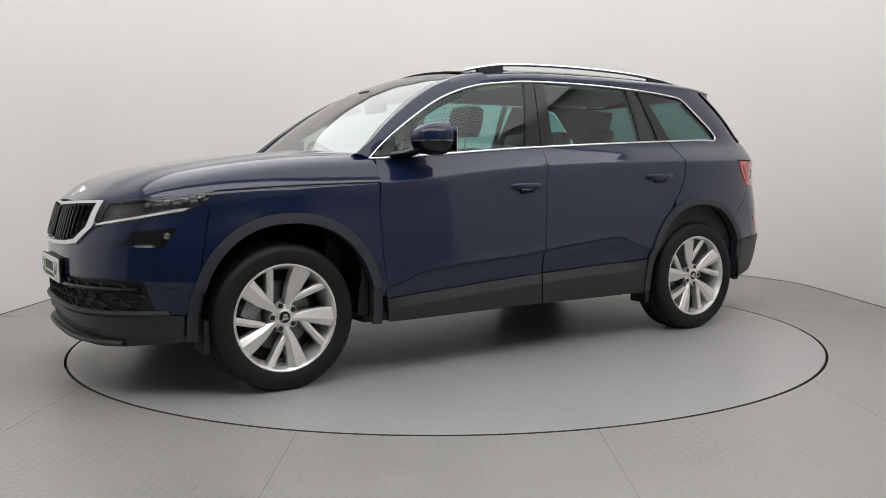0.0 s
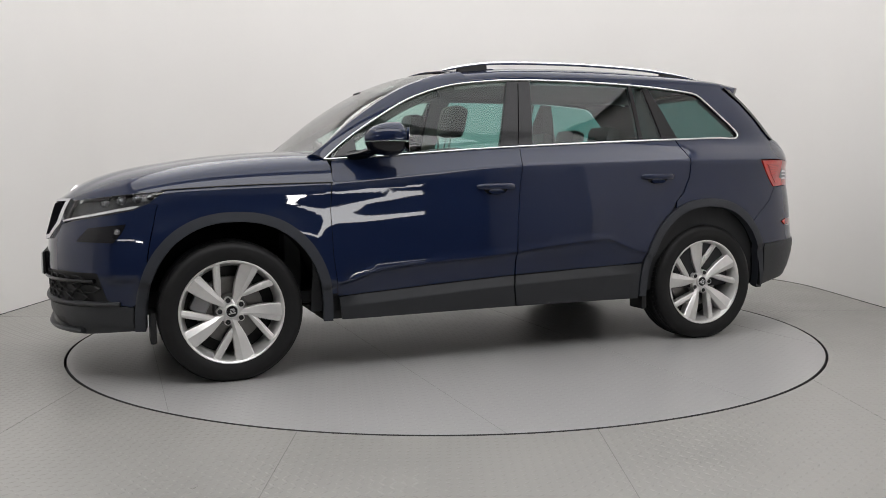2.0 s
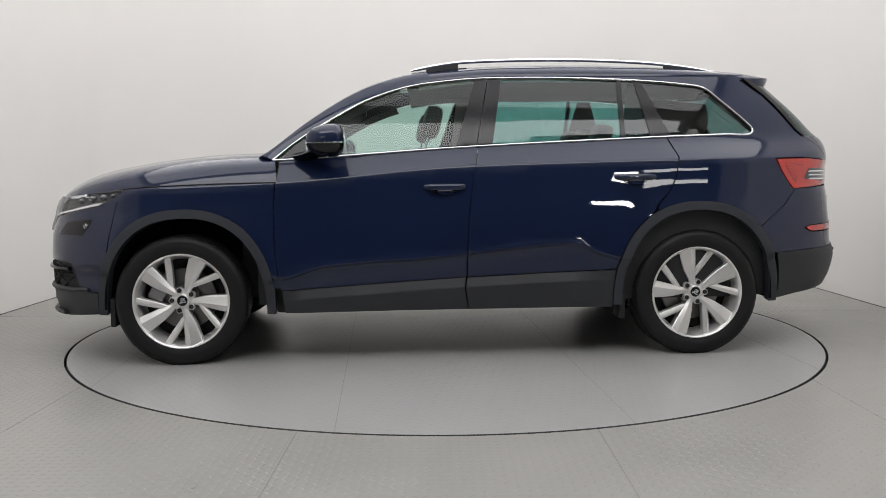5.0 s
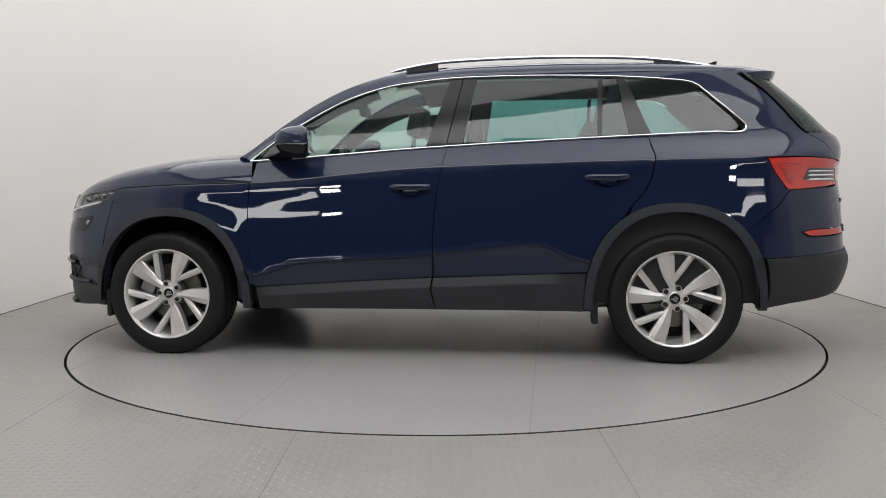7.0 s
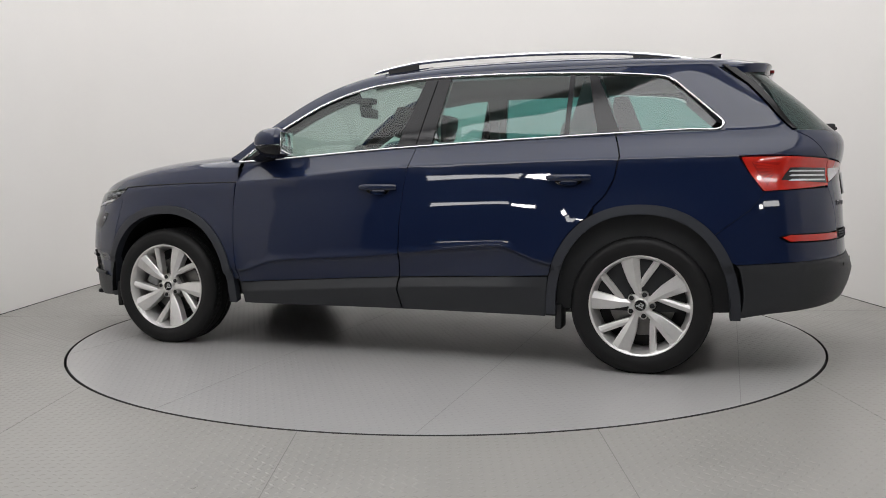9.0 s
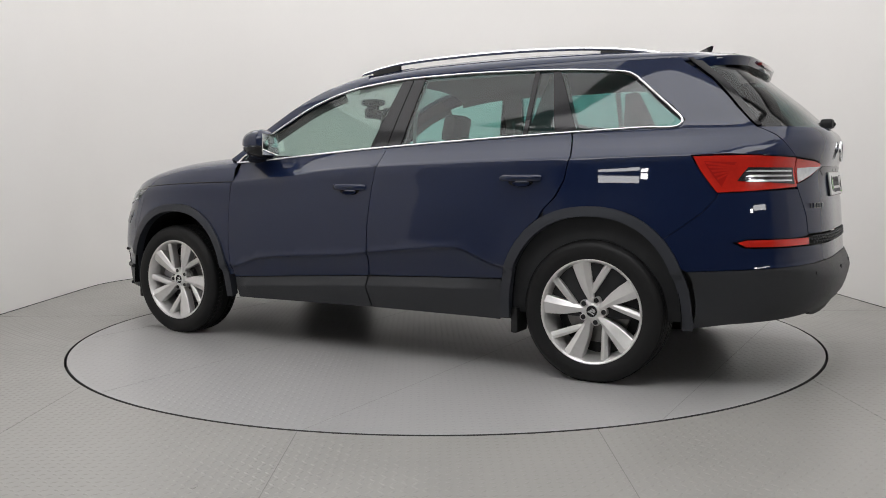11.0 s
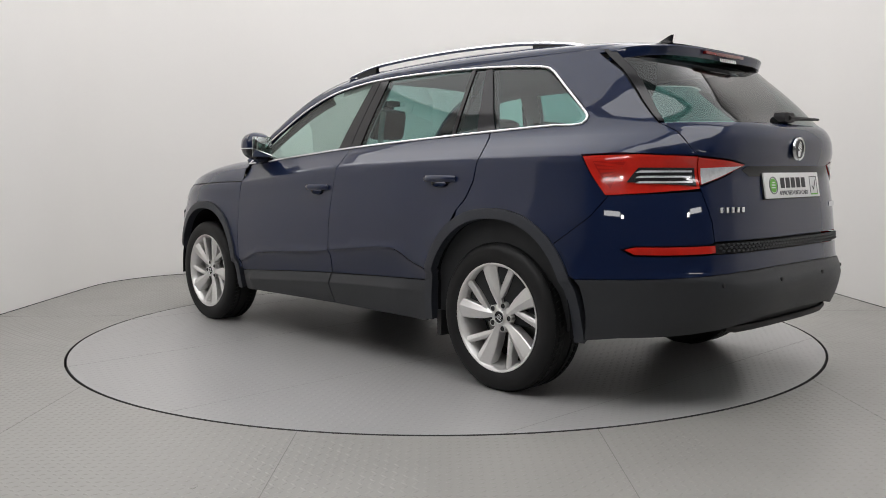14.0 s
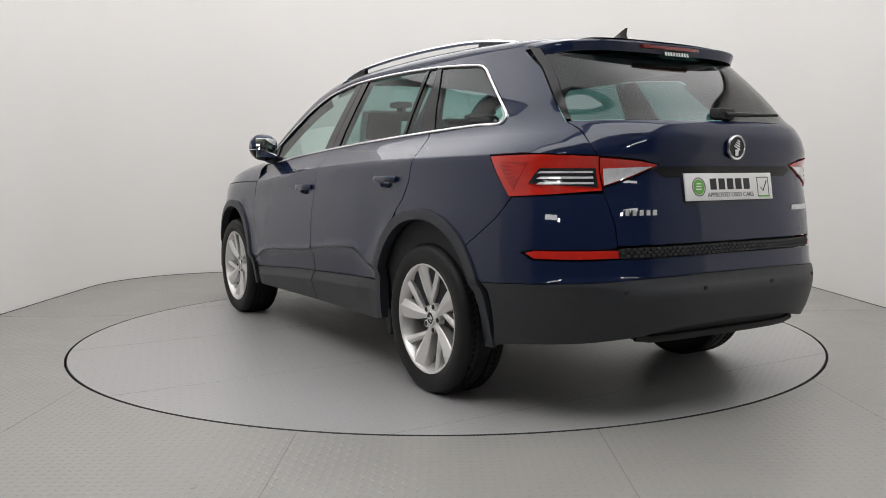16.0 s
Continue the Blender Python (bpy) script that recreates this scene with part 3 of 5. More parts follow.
def build_sides():
    af = arch_line(1)
    for side in (1, -1):
        body = side_body[side]
        # front fender
        poly = HOOD_SIDE + [(1.756, 0.8785), (1.752, 0.8705), (1.72, 0.866), (1.76, 0.70), (1.775, 0.60)] + [p for p in af if 0.40 < p[1] and (p[0] < 1.76)] \
            + [(0.886, 0.405), (0.874, 0.405), (0.898, 0.60), (0.904, 0.825)]
        panel("front_fender", S(poly), PAINT, body, side=side, extra=crease_points(0.92, 1.70))
        # doors
        door = tagged(new("front_door"), "closed navy front door")
        door.parent = car
        fd = [p for p in SEAM_F if p[1] > 0.40] + [(x, float(clad_z(x))) for x in (0.872, 0.6, 0.3, 0.0, -0.117)] \
            + [p for p in SEAM_B[::-1] if p[1] > 0.46] + [(x, float(belt_z(x))) for x in (0.1, 0.4, 0.7)]
        panel("door_skin", S(fd), PAINT, door, side=side, extra=crease_points(-0.12, 0.86))
        poly = [(x, float(clad_z(x)) - 0.002) for x in (0.868, 0.5, 0.2, -0.115)] + [(-0.106, 0.389), (-0.129, 0.275), (0.3, 0.272), (0.851, 0.268)]
        panel("sill_cladding", S(poly), PLASTIC, door, sill_map, side=side, lift=0.004, extra=sill_ridge(-0.10, 0.85), label="dark grey plastic cladding")
        rd = tagged(new("rear_door"), "closed navy rear door")
        rd.parent = car
        poly = SEAM_C[:4] + [(-1.16, 0.83)] + [p for p in arch_line(-1, 0.004) if p[0] > -1.14 and p[1] > 0.49][::-1] \
            + [(-0.935, 0.482)] + [(x, float(clad_z(x))) for x in (-0.8, -0.5, -0.123)] + [p for p in SEAM_B[::-1] if p[1] > 0.46] \
            + [(x, float(belt_z(x))) for x in (-0.4, -0.7, -1.0)]
        panel("door_skin", S(poly), PAINT, rd, side=side, extra=crease_points(-1.25, -0.14))
        poly = [(-0.123, 0.446), (-0.5, float(clad_z(-0.5)) - 0.002), (-0.8, float(clad_z(-0.8)) - 0.002), (-0.936, 0.478),
                (-0.925, 0.38), (-0.921, 0.27), (-0.5, 0.272), (-0.134, 0.275), (-0.111, 0.389)]
        panel("sill_cladding", S(poly), PLASTIC, rd, sill_map, side=side, lift=0.004, extra=sill_ridge(-0.91, -0.14), label="dark grey plastic cladding")
        # rear quarter
        poly = [(-1.255, 1.198), (-1.288, 1.086), (-1.266, 0.972), (-1.22, 0.885), (-1.165, 0.832)] \
            + [p for p in arch_line(-1, 0.0) if p[0] < -1.16 and p[1] > 0.705]
        poly = S(poly) + [at_x(-1.741, 0.70), at_x(-1.90, 0.82), at_x(-1.97, 0.908), at_x(-1.955, 0.912), at_x(-1.845, 1.078), at_x(-2.0, 1.083),
                          at_y(0.619, 1.068, False), at_y(0.6425, 1.17, False), at_y(0.6505, 1.205, False), at_y(0.635, 1.30, False), at_y(0.60, 1.44, False), at_y(0.585, 1.53, False)]
        top = [(-1.93, 1.545), (-1.7, 1.549), (-1.5, 1.55), (-1.3, 1.549), (-1.1, 1.547), (-0.75, 1.544), (-0.75, 1.537), (-1.12, 1.524), (-1.42, 1.500)]
        poly += S(top) + S([(-1.50, 1.49), (-1.58, 1.43), (-1.72, 1.31), (-1.78, 1.245), (-1.755, 1.219), (-1.5, 1.208)])
        panel("rear_quarter", poly, PAINT, body, side=side, extra=crease_points(-1.95, -1.28))
        # wheel arch trims
        for end, z0 in ((1, 0.27), (-1, 0.285)):
            o, i = arch_line(end, 0.0, z0), arch_line(end, -0.046, z0)
            V, F, N = patch(S(o + i[::-1]), shell, step=0.03, gap=0, lift=0.012, skirt=0.05)
            if side < 0:
                V, N, F = V * (1, -1, 1), N * (1, -1, 1), [f[::-1] for f in F]
            soup("arch_trim", V, F, ARCHTRIM, body, "dark grey plastic wheel arch trim", N)


side_body = {}
for _s in (1, -1):
    side_body[_s] = new("body_side")
    side_body[_s].parent = car
build_sides()

# greenhouse lines: upper edge of the window surround and the edge of the windscreen, as x, z
TRIM_TOP = smooth_line([(0.912, 1.085), (0.783, 1.188), (0.626, 1.291), (0.413, 1.410), (0.184, 1.488), (-0.044, 1.522), (-0.27, 1.538),
                        (-0.70, 1.540), (-1.12, 1.526), (-1.42, 1.502), (-1.50, 1.488)], 6)
SCREEN = smooth_line([(0.995, 1.085), (0.930, 1.118), (0.790, 1.241), (0.614, 1.373), (0.424, 1.482), (0.240, 1.548), (0.078, 1.581)], 6)
trim_z = curve([p[0] for p in TRIM_TOP] + [-1.7, -2.1], [p[1] for p in TRIM_TOP] + [1.53, 1.52])
roof_mid = curve([0.25, 0.0, -0.4, -0.8, -1.3, -1.7, -2.1], [1.588, 1.617, 1.645, 1.651, 1.636, 1.606, 1.568])
edge_z = curve([0.25, 0.0, -0.3, -0.8, -1.3, -1.7, -2.1], [1.468, 1.518, 1.540, 1.542, 1.546, 1.548, 1.535])


def side_y(x, z):
    return float(shell(np.array(at_x(x, z)[0]), np.array(z))[1])


def roof_point(x, s):
    """Roof skin: x along the car, s from 0 (side edge) to 1 (middle)."""
    zt, zm = float(edge_z(x)), float(roof_mid(x))
    yt = side_y(max(x, -1.9), zt) - 0.003
    th = math.pi / 2 * s
    y = yt * math.cos(th) ** (2 / 2.7)
    z = zt + (zm - zt) * math.sin(th) ** (2 / 2.7)
    front = max(0.0, (x + 0.6) / 0.7)
    return Vector((x + 0.040 * front * front * (1 - (y / yt) ** 2), y, z))


def roof_at(x, y):
    """The roof skin at x and y."""
    zt, zm = float(edge_z(x)), float(roof_mid(x))
    yt = side_y(max(x, -1.9), zt) - 0.003
    c = min(abs(y) / yt, 1.0) ** (2.7 / 2)
    return Vector((x, y, zt + (zm - zt) * (1 - c * c) ** (1 / 2.7)))


SCREEN_TOP_Y = side_y(SCREEN[-1][0], SCREEN[-1][1]) - 0.072


def loft(rows, both=True):
    """Grid of points to vertices and faces, mirrored over the middle."""
    V, F = [], []
    for m in ((1, -1) if both else (1,)):
        k = len(V)
        for r in rows:
            V += [Vector((p[0], p[1] * m, p[2])) for p in r]
        w = len(rows[0])
        for i in range(len(rows) - 1):
            for j in range(w - 1):
                f = (k + i * w + j, k + i * w + j + 1, k + (i + 1) * w + j + 1, k + (i + 1) * w + j)
                F.append(f if m > 0 else f[::-1])
    return V, F


def loft_part(name, rows, material, parent, label="", thick=0.0, both=True, weld=1e-4, angle=35):
    V, F = loft(rows, both)
    bm = bmesh.new()
    vs = [bm.verts.new(v) for v in V]
    for f in F:
        try:
            bm.faces.new([vs[i] for i in f])
        except ValueError:
            pass
    bmesh.ops.remove_doubles(bm, verts=bm.verts[:], dist=weld)
    bmesh.ops.recalc_face_normals(bm, faces=bm.faces[:])
    if thick:
        bmesh.ops.solidify(bm, geom=bm.faces[:], thickness=thick)
    return part(name, bm, material, parent, label, angle=angle)


def build_top():
    # roof
    xs = [0.112 - i * (0.112 + 1.93) / 40 for i in range(41)]
    loft_part("roof", [[roof_point(x, s / 16) for s in range(17)] for x in xs], PAINT, car, "navy roof panel")
    # header over the windscreen, carrying the roof forward
    rows = []
    for i in range(5):
        t = i / 4
        row = []
        for j in range(19):
            s = math.sin(math.pi / 2 * j / 18)
            y = SCREEN_TOP_Y * (1 - s)
            k = 1 - (y / SCREEN_TOP_Y) ** 2
            a = Vector((SCREEN[-1][0] + 0.060 * k + 0.012, y, SCREEN[-1][1] + 0.036 * k + 0.001))
            b = roof_at(-0.16, y) + Vector((0, 0, 0.004))
            p = a.lerp(b, t)
            p.z += 0.012 * t * (1 - t)
            row.append(p)
        rows.append(row)
    loft_part("roof_header", rows, PAINT, car, "navy roof edge over the windscreen", thick=0.006)
    # A-pillars, between the window surround and the windscreen
    rows = []
    for i in range(31):
        t = i / 30
        a, b = TRIM_TOP[int(t * 28)], SCREEN[int(t * (len(SCREEN) - 1))]
        pa = Vector((a[0], side_y(*a), a[1]))
        s = 1
        yb = side_y(min(b[0], 1.05), b[1]) - 0.05 - 0.02 * t
        pb = Vector((b[0], yb, b[1]))
        mid = (pa + pb) / 2 + Vector((0.018, 0.016, 0.022))
        rows.append([pa, pa.lerp(mid, 0.5) + Vector((0, .004, .004)), mid, mid.lerp(pb, 0.5) + Vector((0.004, 0, 0.004)), pb])
    for m in (1, -1):
        loft_part("a_pillar", [[(p[0], p[1] * m, p[2]) for p in r] for r in rows], PAINT, car, "navy windscreen pillar", thick=0.02, both=False)
        inner = []
        for i in range(24):
            a, b = TRIM_TOP[i], SCREEN[int(i / 29 * (len(SCREEN) - 1))]
            ya = side_y(*a)
            inner.append([Vector((a[0] - 0.02, m * (ya - 0.035), a[1] - 0.05)), Vector((a[0], m * (ya - 0.03), a[1] - 0.01)), Vector((b[0] - 0.02, m * (ya - 0.065), b[1] - 0.02))])
        loft_part("pillar_lining", inner, CABIN, car, "dark inner windscreen pillar", both=False)
    # windscreen
    rows = []
    for i in range(25):
        b = SCREEN[int(i / 24 * (len(SCREEN) - 1))]
        t = i / 24
        yb = side_y(min(b[0], 1.05), b[1]) - 0.052 - 0.02 * t
        row = []
        for j in range(15):
            s = math.sin(math.pi / 2 * j / 14)
            y = yb * (1 - s)
            k = 1 - (y / yb) ** 2
            row.append((b[0] + (0.085 * (1 - t) + 0.060 * t) * k, y, b[1] + (0.005 + 0.031 * t) * k - 0.006))
        rows.append(row)
    loft_part("windscreen", rows, GLASS_W, car, "clear laminated windscreen").visible_shadow = False
    # bonnet
    mid = curve([0.85, 1.12, 1.3, 1.57, 1.84, 1.98, 2.07, 2.13, 2.19], [1.128, 1.121, 1.110, 1.082, 1.039, 1.001, 0.961, 0.921, 0.878])
    edge = curve([0.9, 1.2, 1.45, 1.68, 1.9, 2.05, 2.15, 2.22], [0.965, 0.959, 0.950, 0.936, 0.915, 0.895, 0.88, 0.866])
    rows = []
    N = 48
    for i in range(N + 1):
        t = i / N
        x = 0.884 + (2.172 - 0.884) * (1 - (1 - t) ** 1.7)
        ze = float(edge(x))
        ye = float(shell(np.array(at_x(x, ze)[0]), np.array(ze))[1]) - 0.002
        row = []
        for j in range(29):
            u = 1 - j / 28
            y = ye * u
            z = ze + (float(mid(x)) - ze) * (1 - abs(u) ** max(3.2, 9.0 - 8.0 * t)) ** (0.50 + 0.12 * t)
            # raised middle of the bonnet with a soft crease each side
            z += 0.010 * (1 / (1 + math.exp((abs(y) - (0.50 - 0.05 * t)) / 0.018)) - 0.5) * min(1, (1 - t) * 4)
            row.append((x + 0.10 * (1 - u * u) * max(0.0, 1 - t * 2.2), y, z))
        rows.append(row)
    loft_part("bonnet", rows, PAINT, car, "navy bonnet with two soft creases", angle=60)
    for m in (1, -1):
        bm = bmesh.new()
        pts = []
        for i in range(40):
            x = 0.886 + (1.70 - 0.886) * i / 39
            ze = float(edge(x))
            p = shell(*at_x(x, ze))
            pts.append((p[0], m * (p[1] + 0.0005), ze + 0.001))
        tube(bm, pts, 0.0028, 0.0032, 6)
        part("shut_line", bm, BLACK, car, "dark gap along the bonnet edge")
    bm = bmesh.new()
    box(bm, 0.95, 1.24, -0.74, 0.74, 1.02, 1.085, 0.01)
    part("cowl", bm, BLACK, car, "black cowl below the windscreen")


build_top()


def window(name, poly, material, parent, side, lift=-0.006, label="", fm=shell):
    ob = panel(name, S(poly) if fm is shell else poly, material, parent, side=side, gap=0.0, skirt=0.0, lift=lift, label=label, step=0.06)
    ob.visible_shadow = False
    return ob


def line_between(f, x0, x1, n, dz=0.0):
    return [(x0 + (x1 - x0) * i / n, float(f(x0 + (x1 - x0) * i / n)) + dz) for i in range(n + 1)]


def build_windows():
    for side in (1, -1):
        b = side_body[side]
        top = lambda x0, x1, n: line_between(trim_z, x0, x1, n, -0.012)
        bot = lambda x0, x1, n: line_between(belt_z, x0, x1, n, 0.008)
        window("front_window", top(0.87, -0.20, 16) + bot(-0.075, 0.88, 12), GLASS_F, b, side, label="pale green front door glass")
        window("rear_window", top(-0.335, -1.005, 12) + bot(-1.0, -0.27, 8), GLASS_R, b, side, label="tinted rear door glass")
        window("rear_quarter_light", top(-1.02, -1.105, 3) + bot(-1.165, -1.0, 4), GLASS_R, b, side, label="tinted fixed quarter light")
        q = top(-1.135, -1.46, 8) + [(-1.50, 1.470), (-1.58, 1.408), (-1.70, 1.292), (-1.735, 1.252), (-1.725, 1.235)] + bot(-1.70, -1.27, 6)
        window("quarter_window", q, GLASS_R, b, side, label="tinted rear quarter window")
        # gloss black pillar covers
        for nm, p in (("b_pillar", top(-0.195, -0.262, 3) + [(-0.182, 1.149)] + bot(-0.19, -0.075, 3)),
                      ("b_pillar", top(-0.268, -0.34, 3) + bot(-0.275, -0.189, 3)),
                      ("window_divider", top(-1.0, -1.025, 2) + bot(-1.015, -0.992, 2)),
                      ("c_pillar", top(-1.10, -1.14, 3) + bot(-1.275, -1.16, 3))):
            panel(nm, S(p), GLOSSBLACK, b, side=side, gap=0, lift=-0.001, skirt=0.03)
        # bright surround
        bm = bmesh.new()
        loop = [(p[0], p[1] - 0.004) for p in TRIM_TOP] + smooth_line([(-1.535, 1.463), (-1.60, 1.405), (-1.715, 1.303), (-1.768, 1.248), (-1.752, 1.217), (-1.70, 1.211)], 5)
        pts = [Vector(shell(*at_x(x, z))) for x, z in loop]
        pts += [Vector(shell(*at_x(x, z))) for x, z in line_between(belt_z, -1.62, 0.86, 50, 0.0)]
        pts.append(pts[0])
        pts = [p + Vector((0, 0.003, 0)) for p in pts]
        tube(bm, pts, 0.0062, 0.0055, 8, up=(0, 1, 0.3))
        if side < 0:
            bmesh.ops.transform(bm, matrix=Matrix.Diagonal((1, -1, 1, 1)), verts=bm.verts[:])
        part("window_trim", bm, CHROME, b, "satin chrome window surround")


build_windows()


# ---------- wheels ----------
def spoke_prism(bm, line, y_in, drop, ridge, rise):
    """A blade along (r, offset, half width) stations in the wheel's plane, with a raised ridge and tapered flanks."""
    rings = []
    for r, off, hw in line:
        t = (r - 0.04) / 0.2
        y = y_in + 0.026 * t
        rings.append([bm.verts.new((r, yy, off + o)) for o, yy in ((-hw, y - drop), (-hw, y - 0.004), (-hw + 0.004, y), (ridge * hw, y + rise * min(1.0, hw / 0.03)),
                                                                  (hw - 0.004, y), (hw, y - 0.004), (hw, y - drop))])
    for a, b in zip(rings, rings[1:]):
        for i in range(6):
            bm.faces.new((a[i], b[i], b[i + 1], a[i + 1]))
    bm.faces.new(rings[0][::-1])
    bm.faces.new(rings[-1])


def build_wheel():
    w = new("wheel")
    w.parent = car
    bm = bmesh.new()
    half = [(0.246, 0.095), (0.252, 0.104), (0.262, 0.108), (0.272, 0.111), (0.290, 0.1165), (0.296, 0.1155), (0.31, 0.1165), (0.322, 0.113),
            (0.332, 0.106), (0.340, 0.096), (0.344, 0.086)]
    tread = []
    for y in (0.078, 0.046, 0.014):
        tread += [(TYRE_R - 0.001, y + 0.010), (TYRE_R, y + 0.004), (TYRE_R, y - 0.010)]
        tread += [(TYRE_R - 0.008, y - 0.0115), (TYRE_R - 0.008, y - 0.0175)] if y > 0.02 else []
    prof = [(r, -h) for r, h in half] + [(r, -h) for r, h in tread] + [(r, h) for r, h in tread[::-1]] + [(r, h) for r, h in half[::-1]]
    lathe(bm, prof, 72)
    tyre = part("tyre", bm, RUBBER, w, "black rubber tyre", angle=28)
    # tread sipes
    bm = bmesh.new()
    for i in range(72):
        a = 2 * math.pi * i / 72
        for s in (-1, 1):
            m = Matrix.Rotation(a, 4, "Y") @ Matrix.Translation((TYRE_R - 0.004, 0, 0)) @ Matrix.Rotation(s * 0.35, 4, "X")
            box(bm, -0.004, 0.0046, s * 0.058 - 0.020, s * 0.058 + 0.020, -0.002, 0.002, m=m)
    tagged(part("tread_pattern", bm, BLACK, tyre, smooth=False), kind="stuff")
    bm = bmesh.new()
    lathe(bm, [(0.236, -0.10), (0.226, -0.05), (0.222, 0.04), (0.232, 0.075), (0.238, 0.094), (0.243, 0.104), (0.249, 0.108), (0.2535, 0.107), (0.2535, 0.098), (0.246, 0.09)], 72)
    rim = part("rim", bm, ALLOY, w, "silver alloy rim", angle=25)
    main = [(0.034, 0.002, 0.015), (0.06, 0.0, 0.0165), (0.09, -0.004, 0.023), (0.13, -0.007, 0.032), (0.18, -0.008, 0.040), (0.2425, -0.008, 0.0475)]
    # the branch leaves the blade's flank and runs to the rim well ahead of it
    ra, rb = Vector((0.082, 0.0, 0.002)), Vector((0.208, 0.0, 0.126))
    run = (rb - ra).normalized()
    for k in range(5):
        m = Matrix.Rotation(-radians(72 * k), 4, "Y")
        bm = bmesh.new()
        spoke_prism(bm, main, 0.066, 0.050, 0.28, 0.011)
        bmesh.ops.transform(bm, matrix=m, verts=bm.verts[:])
        part("spoke", bm, ALLOY, rim, angle=12)
        bm = bmesh.new()
        length = (rb - ra).length
        branch = [(0.085, 0.0, 0.010), (0.115, 0.0, 0.0145), (0.17, 0.0, 0.0165), (0.085 + length, 0.0, 0.0185)]
        spoke_prism(bm, branch, 0.061, 0.046, -0.15, 0.008)
        turn = -math.atan2(run.z, run.x)
        q = Matrix.Translation(ra) @ Matrix.Rotation(turn, 4, "Y") @ Matrix.Translation((-0.085, 0, 0))
        bmesh.ops.transform(bm, matrix=m @ q, verts=bm.verts[:])
        for v in bm.verts:
            f = 0.2425 / max(math.hypot(v.co.x, v.co.z), 0.2425)
            v.co.x, v.co.z = v.co.x * f, v.co.z * f
        part("spoke_branch", bm, ALLOY, rim, angle=12)
        # wheel bolt, in its own recess
        bm = bmesh.new()
        lathe(bm, [(0.0005, 0.078), (0.010, 0.078), (0.0118, 0.075), (0.0118, 0.055)], 12)
        bmesh.ops.transform(bm, matrix=Matrix.Rotation(-radians(72 * k + 31), 4, "Y") @ Matrix.Translation((0.056, 0, 0)), verts=bm.verts[:])
        part("wheel_bolt", bm, BLACK, rim)
        bm = bmesh.new()
        lathe(bm, [(0.0125, 0.060), (0.0135, 0.0765), (0.0165, 0.0765), (0.019, 0.05)], 16)
        bmesh.ops.transform(bm, matrix=Matrix.Rotation(-radians(72 * k + 31), 4, "Y") @ Matrix.Translation((0.056, 0, 0)), verts=bm.verts[:])
        part("bolt_seat", bm, ALLOY, rim)
    bm = bmesh.new()
    lathe(bm, [(0.02, 0.03), (0.062, 0.03), (0.060, 0.064), (0.036, 0.072), (0.034, 0.079), (0.031, 0.081), (0.0295, 0.0805)], 40)
    part("hub", bm, ALLOY, rim, angle=25)
    bm = bmesh.new()
    lathe(bm, [(0.0005, 0.080), (0.02, 0.0798), (0.0295, 0.079)], 32)
    part("hub_cap", bm, GLOSSBLACK, rim, "black hub cap with a plain silver emblem")
    bm = bmesh.new()
    for a in range(3):
        box(bm, -0.018 + a * 0.003, 0.013 - a * 0.003, 0.0795, 0.0825, -0.012 + a * 0.010, -0.006 + a * 0.010, m=Matrix.Rotation(0.9, 4, "Y"))
    box(bm, -0.003, 0.004, 0.0795, 0.0825, -0.021, 0.018)
    lathe(bm, [(0.0255, 0.079), (0.0265, 0.0822), (0.0285, 0.0822), (0.0295, 0.079)], 32)
    part("emblem", bm, CHROME, rim, smooth=False)
    bm = bmesh.new()
    lathe(bm, [(0.0005, 0.03), (0.08, 0.03), (0.085, -0.005), (0.163, -0.005), (0.165, -0.012), (0.165, -0.028), (0.05, -0.03)], 48)
    part("brake_disc", bm, STEEL, w, "worn steel brake disc")
    bm = bmesh.new()
    lathe(bm, [(0.02, -0.045), (0.225, -0.05)], 40)
    part("wheel_back", bm, BLACK, w)
    bm = bmesh.new()
    box(bm, 0.10, 0.185, -0.045, 0.028, -0.075, 0.075, 0.012, Matrix.Rotation(radians(15), 4, "Y"))
    part("brake_caliper", bm, ALLOYDARK, w)
    return w


wheel = build_wheel()
wheel.matrix_basis = pose(AXLE, TRACK, HUB_Z, 0, -42, 0)
for mx in (pose(-AXLE, TRACK, HUB_Z, 0, -79, 0), pose(AXLE, -TRACK, HUB_Z, 0, 20, 180), pose(-AXLE, -TRACK, HUB_Z, 0, 60, 180)):
    copy_thing(wheel, mx)


# ---------- underside, wheel wells, cabin ----------
def mirror_y(bm):
    bmesh.ops.transform(bm, matrix=Matrix.Diagonal((1, -1, 1, 1)), verts=bm.verts[:])


